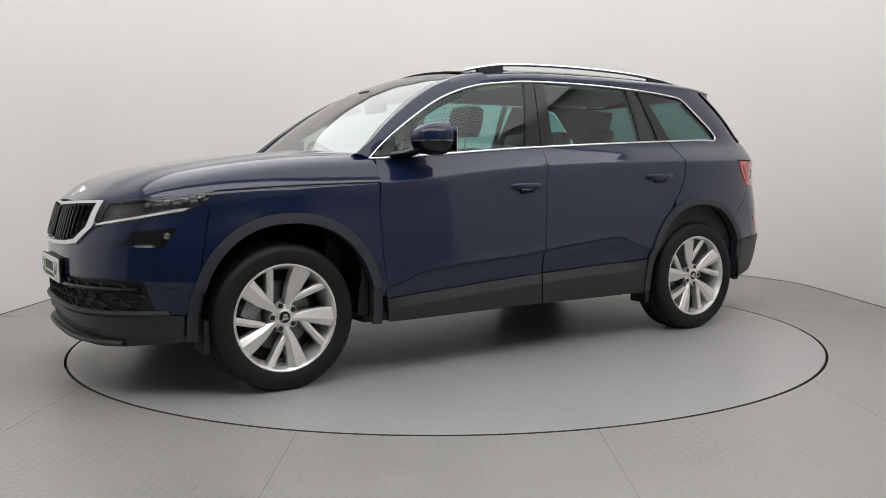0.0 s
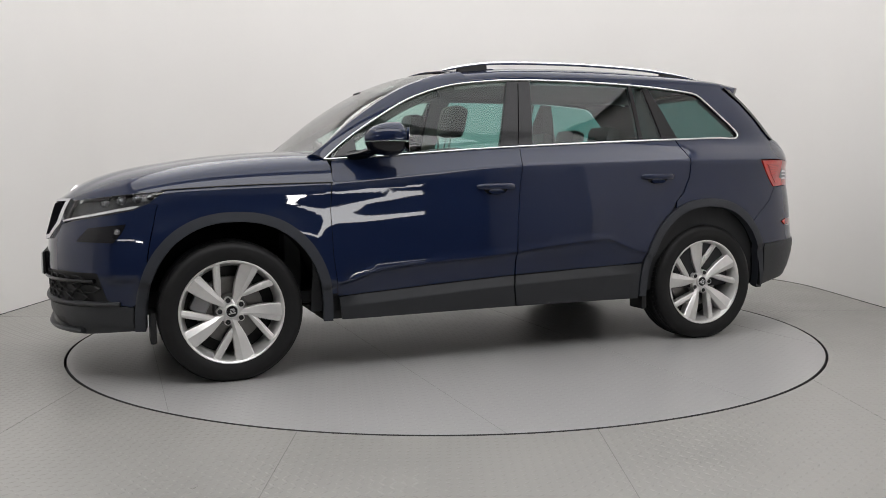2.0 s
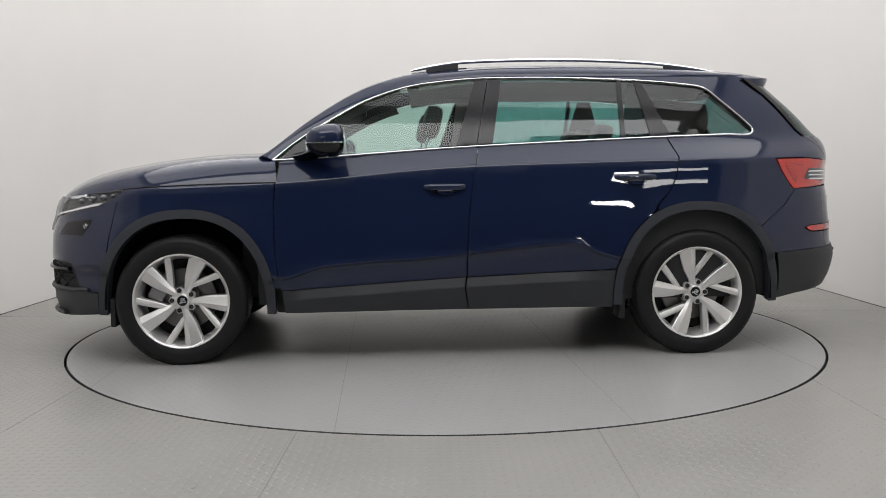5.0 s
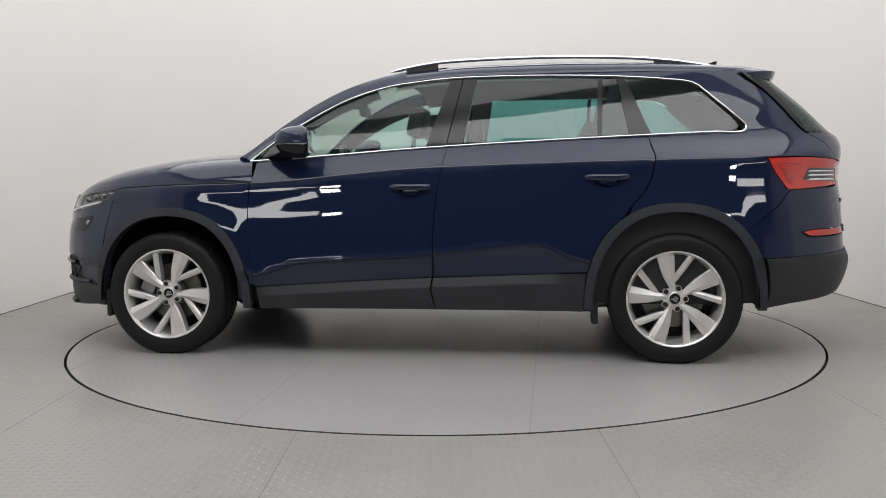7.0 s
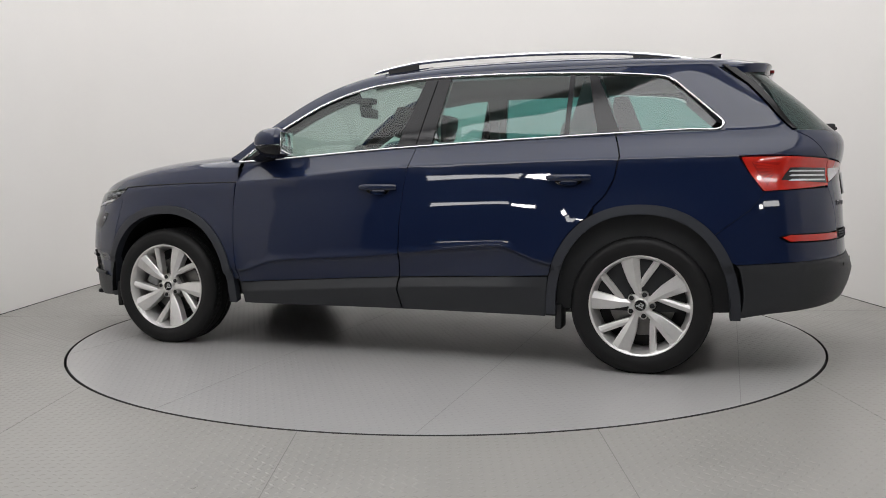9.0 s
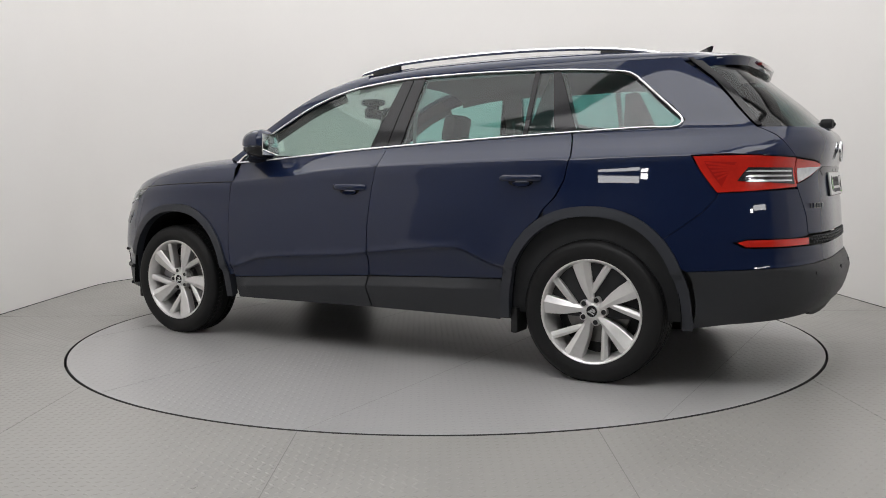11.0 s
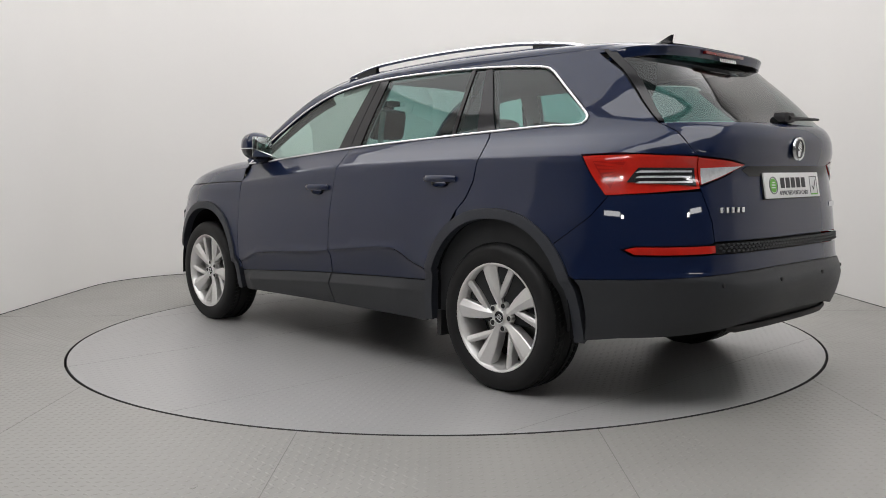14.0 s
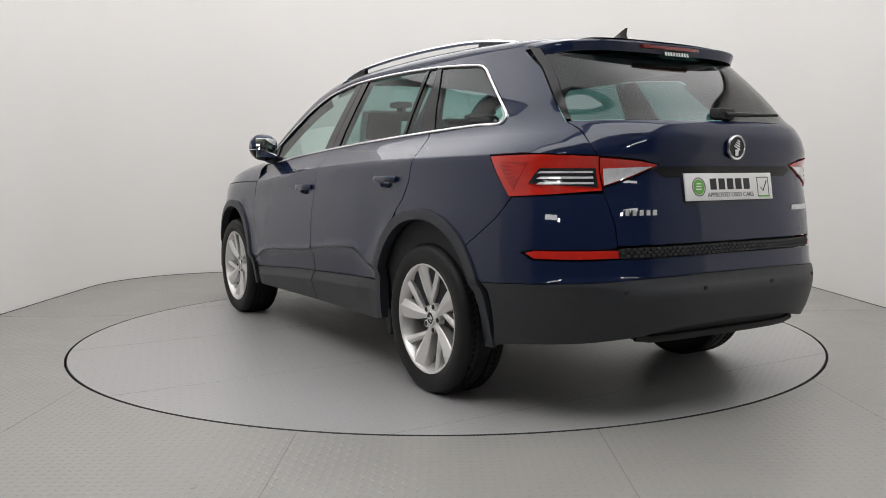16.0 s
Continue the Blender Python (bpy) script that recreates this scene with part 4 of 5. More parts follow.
def build_underside():
    bm = bmesh.new()
    box(bm, -0.98, 0.92, -0.74, 0.74, 0.245, 0.33, 0.02)
    box(bm, -1.95, 1.95, -0.56, 0.56, 0.31, 0.42, 0.03)
    part("underbody", bm, BLACK, car, "black underbody")
    bm = bmesh.new()
    tube(bm, [(-0.3, 0.1, 0.22), (-0.6, 0.22, 0.21), (-0.9, 0.25, 0.22), (-1.4, 0.3, 0.25), (-1.7, 0.4, 0.30)], 0.03, 0.03, 10)
    part("exhaust_pipe", bm, ALLOYDARK, car)
    for side in (1, -1):
        for end in (1, -1):
            line = arch_line(end, -0.042, 0.30)
            rows = [[(x, side * y, z) for x, z in line] for y in (0.885, 0.80, 0.62, 0.54)]
            cx, cz = ARCH[end][0], 0.35
            rows.append([(cx + (x - cx) * 0.05, side * 0.53, cz + (z - cz) * 0.05) for x, z in line])
            loft_part("wheel_liner", rows, LINER, car, both=False, weld=1e-6)
        bm = bmesh.new()
        box(bm, 1.745, 1.775, 0.70, 0.865, 0.205, 0.36, 0.012)
        if side < 0:
            mirror_y(bm)
        part("mud_flap", bm, BLACK, car)
        bm = bmesh.new()
        box(bm, -1.0, -0.965, 0.74, 0.87, 0.20, 0.33, 0.01)
        if side < 0:
            mirror_y(bm)
        part("mud_flap", bm, BLACK, car)


def build_cabin():
    for side in (1, -1):
        poly = [(1.0, 0.30), (1.0, 1.07)] + [(x, float(belt_z(x)) - 0.012) for x in (0.6, 0.2, -0.2, -0.6, -1.0, -1.4, -1.8)] + [(-1.85, 0.30)]
        panel("door_lining", S(poly), CABIN, car, side=side, gap=0, lift=-0.055, skirt=0, step=0.1)
        poly = [(-1.52, 1.46), (-1.76, 1.25), (-1.82, 1.20), (-1.98, 1.22), (-1.96, 1.50), (-1.7, 1.53)]
        panel("pillar_lining", S(poly), CABIN, car, side=side, gap=0, lift=-0.03, skirt=0, step=0.1)
        poly = [(-0.17, 1.15), (-0.20, 1.53), (-0.34, 1.53), (-0.27, 1.15)]
        panel("pillar_lining", S(poly), LINING, car, side=side, gap=0, lift=-0.04, skirt=0, step=0.1)
        poly = [(-1.0, 1.19), (-1.07, 1.52), (-1.16, 1.52), (-1.29, 1.20)]
        panel("pillar_lining", S(poly), CABIN, car, side=side, gap=0, lift=-0.035, skirt=0, step=0.1)
    poly = [at_x(-1.83, 0.45), at_x(-1.83, 1.19)] + [at_y(0.60, 1.19, False), at_y(0.3, 1.19, False), at_y(0, 1.19, False), at_y(0, 0.45, False)]
    panel("tail_lining", poly, CABIN, car, gap=0, lift=-0.06, skirt=0, step=0.08, both=True)
    xs = [0.12 - i * 0.2 for i in range(11)]
    rows = []
    for x in xs:
        rows.append([roof_point(x, s / 10) * 1.0 + Vector((0, -0.02 * (1 - s / 10), -0.03)) for s in range(11)])
    loft_part("headliner", rows, LINING, car, "pale grey cloth headliner")
    bm = bmesh.new()
    box(bm, -1.95, 1.08, -0.70, 0.70, 0.34, 0.40)
    box(bm, 1.02, 1.10, -0.70, 0.70, 0.34, 1.04)
    part("cabin_floor", bm, CABIN, car, smooth=False)
    bm = bmesh.new()
    rows = []
    for y in (-0.76, -0.5, -0.2, 0.2, 0.5, 0.76):
        rows.append([bm.verts.new((x, y, z + (0.03 if -0.6 < y < -0.1 else 0.0))) for x, z in
                     ((1.12, 1.05), (0.95, 1.075), (0.80, 1.07), (0.70, 1.03), (0.66, 0.95), (0.68, 0.80), (0.75, 0.6))])
    for a, b in zip(rows, rows[1:]):
        for i in range(6):
            bm.faces.new((a[i], a[i + 1], b[i + 1], b[i]))
    part("dashboard", bm, CABIN, car, "black dashboard")
    bm = bmesh.new()
    ring = [(0.185 * math.cos(a), 0.185 * math.sin(a), 0) for a in [2 * math.pi * i / 40 for i in range(41)]]
    tube(bm, ring, 0.016, 0.016, 8, up=(0.01, 0, 1))
    box(bm, -0.07, 0.07, -0.06, 0.06, -0.03, 0.01, 0.015)
    box(bm, -0.17, 0.17, -0.018, 0.018, -0.015, 0.005, 0.004)
    bmesh.ops.transform(bm, matrix=pose(0.60, -0.37, 1.03, 0, -65, 0), verts=bm.verts[:])
    part("steering_wheel", bm, SEAT, car, "black leather steering wheel")
    bm = bmesh.new()
    box(bm, 0.42, 0.45, -0.12, 0.12, 1.37, 1.435, 0.012)
    box(bm, 0.42, 0.50, -0.015, 0.015, 1.42, 1.49, 0.005)
    box(bm, 0.40, 0.52, -0.06, 0.06, 1.46, 1.50, 0.015)
    part("rear_view_mirror", bm, BLACK, car, "black interior rear view mirror")

    def seat(x, y, wide, top, head, name, heads=(0.0,)):
        s = new(name)
        s.parent = car
        bm = bmesh.new()
        box(bm, x - 0.05, x + 0.48, y - wide, y + wide, 0.50, 0.66, 0.05)
        part("cushion", bm, SEAT, s)
        bm = bmesh.new()
        m = Matrix.Translation((x, y, 0.60)) @ Matrix.Rotation(radians(-16), 4, "Y")
        box(bm, -0.07, 0.06, -wide, wide, 0.0, top - 0.60, 0.05, m)
        part("backrest", bm, SEAT, s)
        for h in heads:
            bm = bmesh.new()
            m = Matrix.Translation((x - 0.02, y + h, 0.60)) @ Matrix.Rotation(radians(-13), 4, "Y")
            box(bm, -0.055, 0.045, -0.125, 0.125, head - 0.60, head - 0.60 + 0.185, 0.042, m)
            part("headrest", bm, SEAT, s, "black leather headrest")
            for yy in (-0.04, 0.04):
                bm = bmesh.new()
                tube(bm, [m @ Vector((0, yy, top - 0.66)), m @ Vector((0, yy, head - 0.58))], 0.006, 0.006, 8, up=(1, 0, 0))
                part("headrest_post", bm, CHROME, s)

    seat(0.22, 0.37, 0.25, 1.17, 1.235, "front_seat")
    seat(0.22, -0.37, 0.25, 1.17, 1.235, "front_seat")
    seat(-0.80, 0.0, 0.66, 1.10, 1.12, "rear_bench", (-0.42, 0.0, 0.42))
    # luggage cover and tailgate lining
    bm = bmesh.new()
    box(bm, -2.1, -1.15, -0.62, 0.62, 0.93, 0.95, 0.004)
    part("luggage_cover", bm, CABIN, car, smooth=False)
    for y in (0.70, -0.70):
        bm = bmesh.new()
        tube(bm, [(-0.28, y * 0.96, 1.05), (-0.27, y * 0.93, 1.25), (-0.27, y * 0.90, 1.36)], 0.02, 0.004, 6, up=(1, 0, 0))
        part("seat_belt", bm, LINING, car)


build_underside()
build_cabin()


def Yr(pts):
    return [at_y(y, z, False) for y, z in pts]


def Yf(pts):
    return [at_y(y, z, True) for y, z in pts]


def text_part(name, body, size, m, material, parent, label, depth=0.0012):
    cu = bpy.data.curves.new(name, "FONT")
    cu.body, cu.size, cu.extrude, cu.align_x, cu.align_y = body, size, depth, "CENTER", "CENTER"
    tmp = bpy.data.objects.new(name + "_source", cu)
    scene.collection.objects.link(tmp)
    me = bpy.data.meshes.new_from_object(tmp.evaluated_get(bpy.context.evaluated_depsgraph_get()))
    bpy.data.objects.remove(tmp)
    me.transform(m)
    return link_mesh(name, me, material, parent, label)


# ---------- the tail ----------
def bars(bm, x0, x1, z0, z1, n, gap=0.25, y0=0.0, y1=0.002):
    w = (x1 - x0) / n
    for i in range(n):
        box(bm, x0 + w * (i + gap / 2), x0 + w * (i + 1 - gap / 2), y0, y1, z0, z1)


def show_plate(parent_pose, name="show_plate"):
    """A white dealer plate with emblem, bars for the brand word, readable small line and a ticked box. Local: x right, z up, faces -y."""
    pl = new(name)
    pl.parent = car
    pl.matrix_basis = parent_pose
    bm = bmesh.new()
    box(bm, -0.26, 0.26, -0.004, 0.004, -0.0555, 0.0555, 0.003)
    part("plate_board", bm, PLATEWHITE, pl, "white plastic plate", angle=30)
    bm = bmesh.new()
    box(bm, -0.263, 0.263, 0.004, 0.012, -0.0585, 0.0585, 0.003)
    part("plate_holder", bm, BLACK, pl, angle=30)
    bm = bmesh.new()
    lathe(bm, [(0.034, -0.0062), (0.038, -0.0062), (0.038, -0.003), (0.034, -0.003), (0.034, -0.0062)], 32)
    bmesh.ops.translate(bm, vec=(-0.185, 0, 0), verts=bm.verts[:])
    part("emblem_ring", bm, INKGREY, pl)
    bm = bmesh.new()
    lathe(bm, [(0.0005, -0.0055), (0.030, -0.0055), (0.030, -0.003)], 32)
    bmesh.ops.translate(bm, vec=(-0.185, 0, 0), verts=bm.verts[:])
    part("emblem_disc", bm, GREEN, pl, "plain green round emblem")
    bm = bmesh.new()
    for k in range(3):
        box(bm, -0.205 + 0.004 * k, -0.172, -0.0068, -0.0054, -0.012 + k * 0.011, -0.007 + k * 0.011, m=None)
    part("emblem_mark", bm, PLATEWHITE, pl, smooth=False)
    bm = bmesh.new()
    bars(bm, -0.125, 0.125, -0.012, 0.033, 5, 0.28, -0.0055, -0.003)
    part("word_bars", bm, INK, pl, "dark bars in place of a brand word", smooth=False)
    text_part("small_print", "APPROVED USED CARS", 0.0265, pose(0.0, -0.0045, -0.034, 90, 0, 0), INKGREY, pl, "grey words APPROVED USED CARS")
    bm = bmesh.new()
    for x0, x1, z0, z1 in ((0.165, 0.238, 0.034, 0.038), (0.165, 0.238, -0.044, -0.040), (0.165, 0.169, -0.044, 0.038), (0.234, 0.238, -0.044, 0.038)):
        box(bm, x0, x1, -0.0052, -0.003, z0, z1)
    part("tick_box", bm, INKGREY, pl, smooth=False)
    bm = bmesh.new()
    box(bm, 0.167, 0.238, -0.0060, -0.0054, -0.046, -0.040)
    part("tick_box_foot", bm, GREEN, pl, smooth=False)
    bm = bmesh.new()
    tube(bm, [(0.185, -0.0055, -0.005), (0.198, -0.0055, -0.022), (0.225, -0.0055, 0.022)], 0.003, 0.001, 6, up=(0, 1, 0))
    part("tick", bm, INK, pl)
    return pl


def build_tail():
    gate = tagged(new("tailgate"), "closed navy tailgate")
    gate.parent = car
    # painted outer panel, with a notch for the inner lamps
    poly = Yr([(0, 0.722), (0.3, 0.722), (0.572, 0.720), (0.576, 0.80), (0.602, 0.92), (0.605, 0.944), (0.50, 0.98), (0.385, 1.031), (0.48, 1.052), (0.618, 1.066),
               (0.642, 1.17), (0.650, 1.205), (0.3, 1.208), (0, 1.21)])
    panel("tailgate_skin", poly, PAINT, gate, both=True, step=0.025)
    # rear glass
    poly = Yr([(0, 1.214), (0.3, 1.212), (0.640, 1.209), (0.620, 1.30), (0.588, 1.42), (0.575, 1.50), (0.3, 1.53), (0, 1.54)])
    ob = panel("rear_glass", poly, GLASS_T, gate, both=True, gap=0, skirt=0, lift=-0.004, label="tinted heated rear glass")
    ob.visible_shadow = False
    for side in (1, -1):
        poly = Yr([(0.648, 1.209), (0.632, 1.30), (0.597, 1.44), (0.575, 1.54), (0.560, 1.54), (0.579, 1.44), (0.617, 1.30), (0.638, 1.209)])
        panel("spoiler_blade", poly, GLOSSBLACK, gate, side=side, gap=0.0, lift=0.008, skirt=0.02, label="gloss black air blade beside the glass")
    # spoiler: roof carried on beyond the glass
    rows = []
    for i in range(9):
        t = i / 8
        row = []
        for j in range(25):
            th = math.pi / 2 * j / 24
            y = 0.574 * math.cos(th) ** 0.74 if j < 24 else 0.0
            edge = Vector(shell(*at_y(y, 1.545, False)))
            z = 1.549 + 0.030 * math.sin(th) ** 0.74
            row.append(Vector((edge.x + 0.075 - t * (0.115 + 0.025 * math.sin(th)), y + 0.004 * (j < 24), z + 0.003 - 0.012 * t - 0.008 * t * t)))
        rows.append(row)
    tip = [Vector((p.x + 0.010, p.y * 0.995, p.z - 0.044)) for p in rows[-1]]
    under = [Vector((p.x + 0.075, p.y * 0.98, p.z - 0.050)) for p in rows[-1]]
    loft_part("spoiler", rows + [[p + Vector((-0.003, 0, -0.006)) for p in rows[-1]], tip], PAINT, gate, "navy roof spoiler")
    loft_part("spoiler_underside", [tip, under], GLOSSBLACK, gate)
    bm = bmesh.new()
    box(bm, -2.022, -2.002, -0.17, 0.17, 1.534, 1.549, 0.003)
    part("brake_light", bm, REDDARK, gate, "dark red high brake light")
    bm = bmesh.new()
    bars(bm, -0.075, 0.075, 0, 0.017, 9, 0.35)
    bmesh.ops.transform(bm, matrix=Matrix.Translation((-2.016, -0.04, 1.511)) @ Matrix.Rotation(radians(-90), 4, "Z") @ Matrix.Rotation(radians(-15), 4, "X"), verts=bm.verts[:])
    part("dealer_sticker", bm, WHITE, gate, "white bars of a small sticker", smooth=False)
    # wiper
    bm = bmesh.new()
    box(bm, -2.345, -2.285, -0.035, 0.06, 1.215, 1.262, 0.014)
    tube(bm, [(-2.345, 0.03, 1.235), (-2.33, -0.12, 1.238), (-2.312, -0.34, 1.243)], 0.010, 0.009, 8, taper=[1.2, 1.0, 0.6])
    part("wiper", bm, BLACK, gate, "black rear wiper")
    # black patch painted for the shaded recess over the plate; plate, badge, words
    poly = Yr([(0, 0.985), (0.36, 0.982), (0.405, 1.008), (0.38, 1.024), (0, 1.026)])
    panel("grip_shade_patch", poly, GLOSSBLACK, gate, both=True, gap=0, lift=0.002, skirt=0)
    show_plate(Matrix.Translation((-2.360, 0.012, 0.942)) @ Matrix.Rotation(radians(-90), 4, "Z") @ Matrix.Rotation(radians(-9), 4, "X"))
    bd = new("rear_badge")
    bd.parent = gate
    bd.matrix_basis = Matrix.Translation((-2.378, 0, 1.10)) @ Matrix.Rotation(radians(90), 4, "Z")
    bm = bmesh.new()
    lathe(bm, [(0.042, -0.002), (0.042, 0.006), (0.047, 0.009), (0.051, 0.006), (0.052, -0.002)], 40)
    part("badge_ring", bm, CHROME, bd)
    bm = bmesh.new()
    lathe(bm, [(0.0005, 0.003), (0.042, 0.003)], 32)
    part("badge_disc", bm, GLOSSBLACK, bd)
    bm = bmesh.new()
    for k in range(4):
        box(bm, -0.022 + 0.005 * k, 0.018 - 0.002 * k, 0.003, 0.006, -0.004 + k * 0.0095, 0.002 + k * 0.0095, 0.001, Matrix.Rotation(radians(-25), 4, "Y"))
    box(bm, -0.010, 0.012, 0.003, 0.006, -0.034, -0.008, 0.002)
    part("badge_mark", bm, CHROME, bd, "plain silver mark")
    for y0, y1, n in ((0.545, 0.405, 5), (-0.40, -0.56, 6)):
        bm = bmesh.new()
        for i in range(n):
            ya, yb = y0 + (y1 - y0) * (i + 0.12) / n, y0 + (y1 - y0) * (i + 0.88) / n
            pa = Vector(shell(*at_y(abs((ya + yb) / 2), 0.845, False)))
            box(bm, pa.x - 0.004, pa.x + 0.003, *sorted((ya, yb)), 0.836, 0.858, 0.0015)
        part("chrome_word", bm, CHROME, gate, "chrome bars in place of a model word", smooth=False)
    # honeycomb strip
    poly = Yr([(0, 0.676), (0.3, 0.676), (0.565, 0.672), (0.565, 0.712), (0.3, 0.716), (0, 0.716)])
    panel("lower_strip", poly, BLACK, gate, both=True, gap=0, lift=-0.004, skirt=0.0, label="black honeycomb trim strip")
    bm = bmesh.new()
    for r in range(3):
        for i in range(-22, 23):
            y = (i + 0.5 * (r % 2)) * 0.0255
            if abs(y) > 0.552:
                continue
            z = 0.682 + r * 0.0125
            p = Vector(shell(*at_y(abs(y), z, False)))
            ring = [bm.verts.new((p.x - 0.004, y + 0.0115 * math.cos(a), z + 0.0058 * math.sin(a))) for a in [math.pi / 3 * k for k in range(6)]]
            bm.faces.new(ring)
    r = bmesh.ops.extrude_face_region(bm, geom=bm.faces[:])
    bmesh.ops.translate(bm, vec=(0.006, 0, 0), verts=[v for v in r["geom"] if isinstance(v, bmesh.types.BMVert)])
    tagged(part("honeycomb", bm, PLASTIC, gate, smooth=False), kind="stuff")
    # bumper
    bumper = tagged(new("rear_bumper"), "navy and grey plastic rear bumper")
    bumper.parent = car
    arch = [p for p in arch_line(-1, 0.0) if p[0] < -1.4 and 0.56 < p[1] < 0.695]
    clad_top = [at_x(-1.845, 0.556), at_x(-2.0, 0.565), at_y(0.66, 0.580, False), at_y(0.45, 0.594, False), at_y(0.2, 0.60, False), at_y(0, 0.60, False)]
    poly = [at_x(-1.90, 0.82), at_x(-1.741, 0.70)] + S(arch) + clad_top + Yr([(0, 0.674), (0.3, 0.674), (0.565, 0.670), (0.70, 0.664)]) + [at_x(-2.075, 0.664), at_x(-2.03, 0.69), at_x(-2.08, 0.703)] \
        + Yr([(0.60, 0.708), (0.573, 0.716), (0.577, 0.80), (0.603, 0.925)]) + [at_x(-2.15, 0.918), at_x(-1.97, 0.908)]
    panel("bumper_skin", poly, PAINT, bumper, both=True, step=0.035)
    foot = [at_y(0, 0.402, False), at_y(0.3, 0.395, False), at_y(0.5, 0.362, False), at_y(0.66, 0.338, False), at_x(-2.0, 0.315), at_x(-1.855, 0.292)]
    panel("bumper_cladding", clad_top + foot, PLASTIC, bumper, both=True, lift=0.003, skirt=0.03, label="dark grey plastic lower bumper")
    low_z = [at_y(0, 0.325, False), at_y(0.3, 0.32, False), at_y(0.48, 0.325, False), at_y(0.5, 0.360, False), at_y(0.3, 0.393, False), at_y(0, 0.400, False)]
    panel("diffuser", low_z, BLACK, bumper, both=True, gap=0, lift=-0.03, skirt=0.02)
    bm = bmesh.new()
    pts = [Vector(shell(*at_y(y, 0.345, False))) + Vector((0.025, 0, 0)) for y in (0.0, 0.15, 0.3, 0.40)] + [Vector(shell(*at_y(0.47, 0.355, False))) + Vector((0.03, 0, 0))]
    pts = [Vector((p.x, -p.y, p.z)) for p in pts[:0:-1]] + pts
    tube(bm, pts, 0.014, 0.016, 8)
    part("diffuser_lip", bm, BLACK, bumper, "gloss black lower lip")
    for y in (0.56, 0.2, -0.2, -0.56):
        p = Vector(shell(*at_y(abs(y), 0.545, False)))
        bm = bmesh.new()
        lathe(bm, [(0.0005, 0.004), (0.009, 0.003), (0.0095, -0.003)], 16)
        bmesh.ops.transform(bm, matrix=Matrix.Translation((p.x - 0.003, y, p.z)) @ Matrix.Rotation(radians(90), 4, "Z"), verts=bm.verts[:])
        part("parking_sensor", bm, BLACK, bumper)
    # lamps
    for side in (1, -1):
        lamp = tagged(new("tail_lamp"), "red tail lamp with clear inserts")
        lamp.parent = car
        o = [at_x(-1.85, 1.074), at_x(-1.957, 0.908), at_x(-2.07, 0.914)] + Yr([(0.606, 0.932), (0.612, 1.0), (0.619, 1.066)]) + [at_x(-2.08, 1.077)]
        panel("outer_lens", o, RED, lamp, side=side, gap=0.002, lift=0.004, skirt=0.02, step=0.03)
        ins = [at_x(-2.075, 1.022)] + Yr([(0.625, 1.020), (0.620, 0.945)]) + [at_x(-2.035, 0.962)]
        panel("clear_insert", ins, SMOKE, lamp, side=side, gap=0, lift=0.007, skirt=0.006, label="smoked clear lamp insert")
        for zz in (0.956, 0.978, 1.000):
            b2 = [at_x(-2.080, zz + 0.010)] + Yr([(0.632, zz + 0.009), (0.632, zz + 0.001)]) + [at_x(-2.065, zz + 0.001)]
            panel("reflector_bar", b2, CLEAR, lamp, side=side, gap=0, lift=0.010, skirt=0.004)
        tri = [at_x(-1.90, 1.05), at_x(-1.975, 0.935), at_x(-2.03, 1.045)]
        panel("dark_facet", tri, REDMID, lamp, side=side, gap=0, lift=0.006, skirt=0.003)
        for k in range(5):
            u = k / 5
            b3 = [at_x(-1.905 - 0.012 * k, 1.047 - 0.018 * k), at_x(-1.91 - 0.012 * k, 1.038 - 0.018 * k), at_x(-2.015 + 0.004 * k, 1.022 - 0.008 * k), at_x(-2.02 + 0.004 * k, 1.032 - 0.008 * k)]
            panel("lens_rib", b3, RED, lamp, side=side, gap=0, lift=0.008, skirt=0.003)
        i = Yr([(0.618, 1.062), (0.605, 0.946), (0.50, 0.984), (0.392, 1.031), (0.48, 1.048)])
        panel("inner_lens", i, RED, lamp, side=side, gap=0.002, lift=0.004, skirt=0.02, step=0.03)
        i = Yr([(0.602, 1.018), (0.600, 0.952), (0.505, 0.988), (0.42, 1.025)])
        panel("inner_insert", i, CLEAR, lamp, side=side, gap=0, lift=0.007, skirt=0.005, label="clear reversing lamp insert")
        refl = Yr([(0.570, 0.706), (0.70, 0.703)]) + [at_x(-2.085, 0.701), at_x(-2.045, 0.689), at_x(-2.085, 0.668)] + Yr([(0.70, 0.669), (0.57, 0.674)])
        panel("bumper_reflector", refl, RED, lamp, side=side, gap=0.001, lift=0.001, skirt=0.01, label="narrow red bumper reflector")
    # roof aerial
    bm = bmesh.new()
    base = [(-1.60, 0.0), (-1.70, 0.018), (-1.76, 0.0), (-1.70, -0.018)]
    zr = float(roof_mid(-1.68)) - 0.004
    lo = [bm.verts.new((x, y, zr)) for x, y in base]
    mi = [bm.verts.new((-1.70 + (x + 1.69) * 0.55, y * 0.5, zr + 0.035)) for x, y in base]
    hi = [bm.verts.new((-1.738 + (x + 1.69) * 0.12, y * 0.2, zr + 0.068)) for x, y in base]
    for a, b in ((lo, mi), (mi, hi)):
        for k in range(4):
            bm.faces.new((a[k], a[(k + 1) % 4], b[(k + 1) % 4], b[k]))
    bm.faces.new(hi)
    part("roof_aerial", bm, GLOSSBLACK, car, "black shark fin aerial")


build_tail()


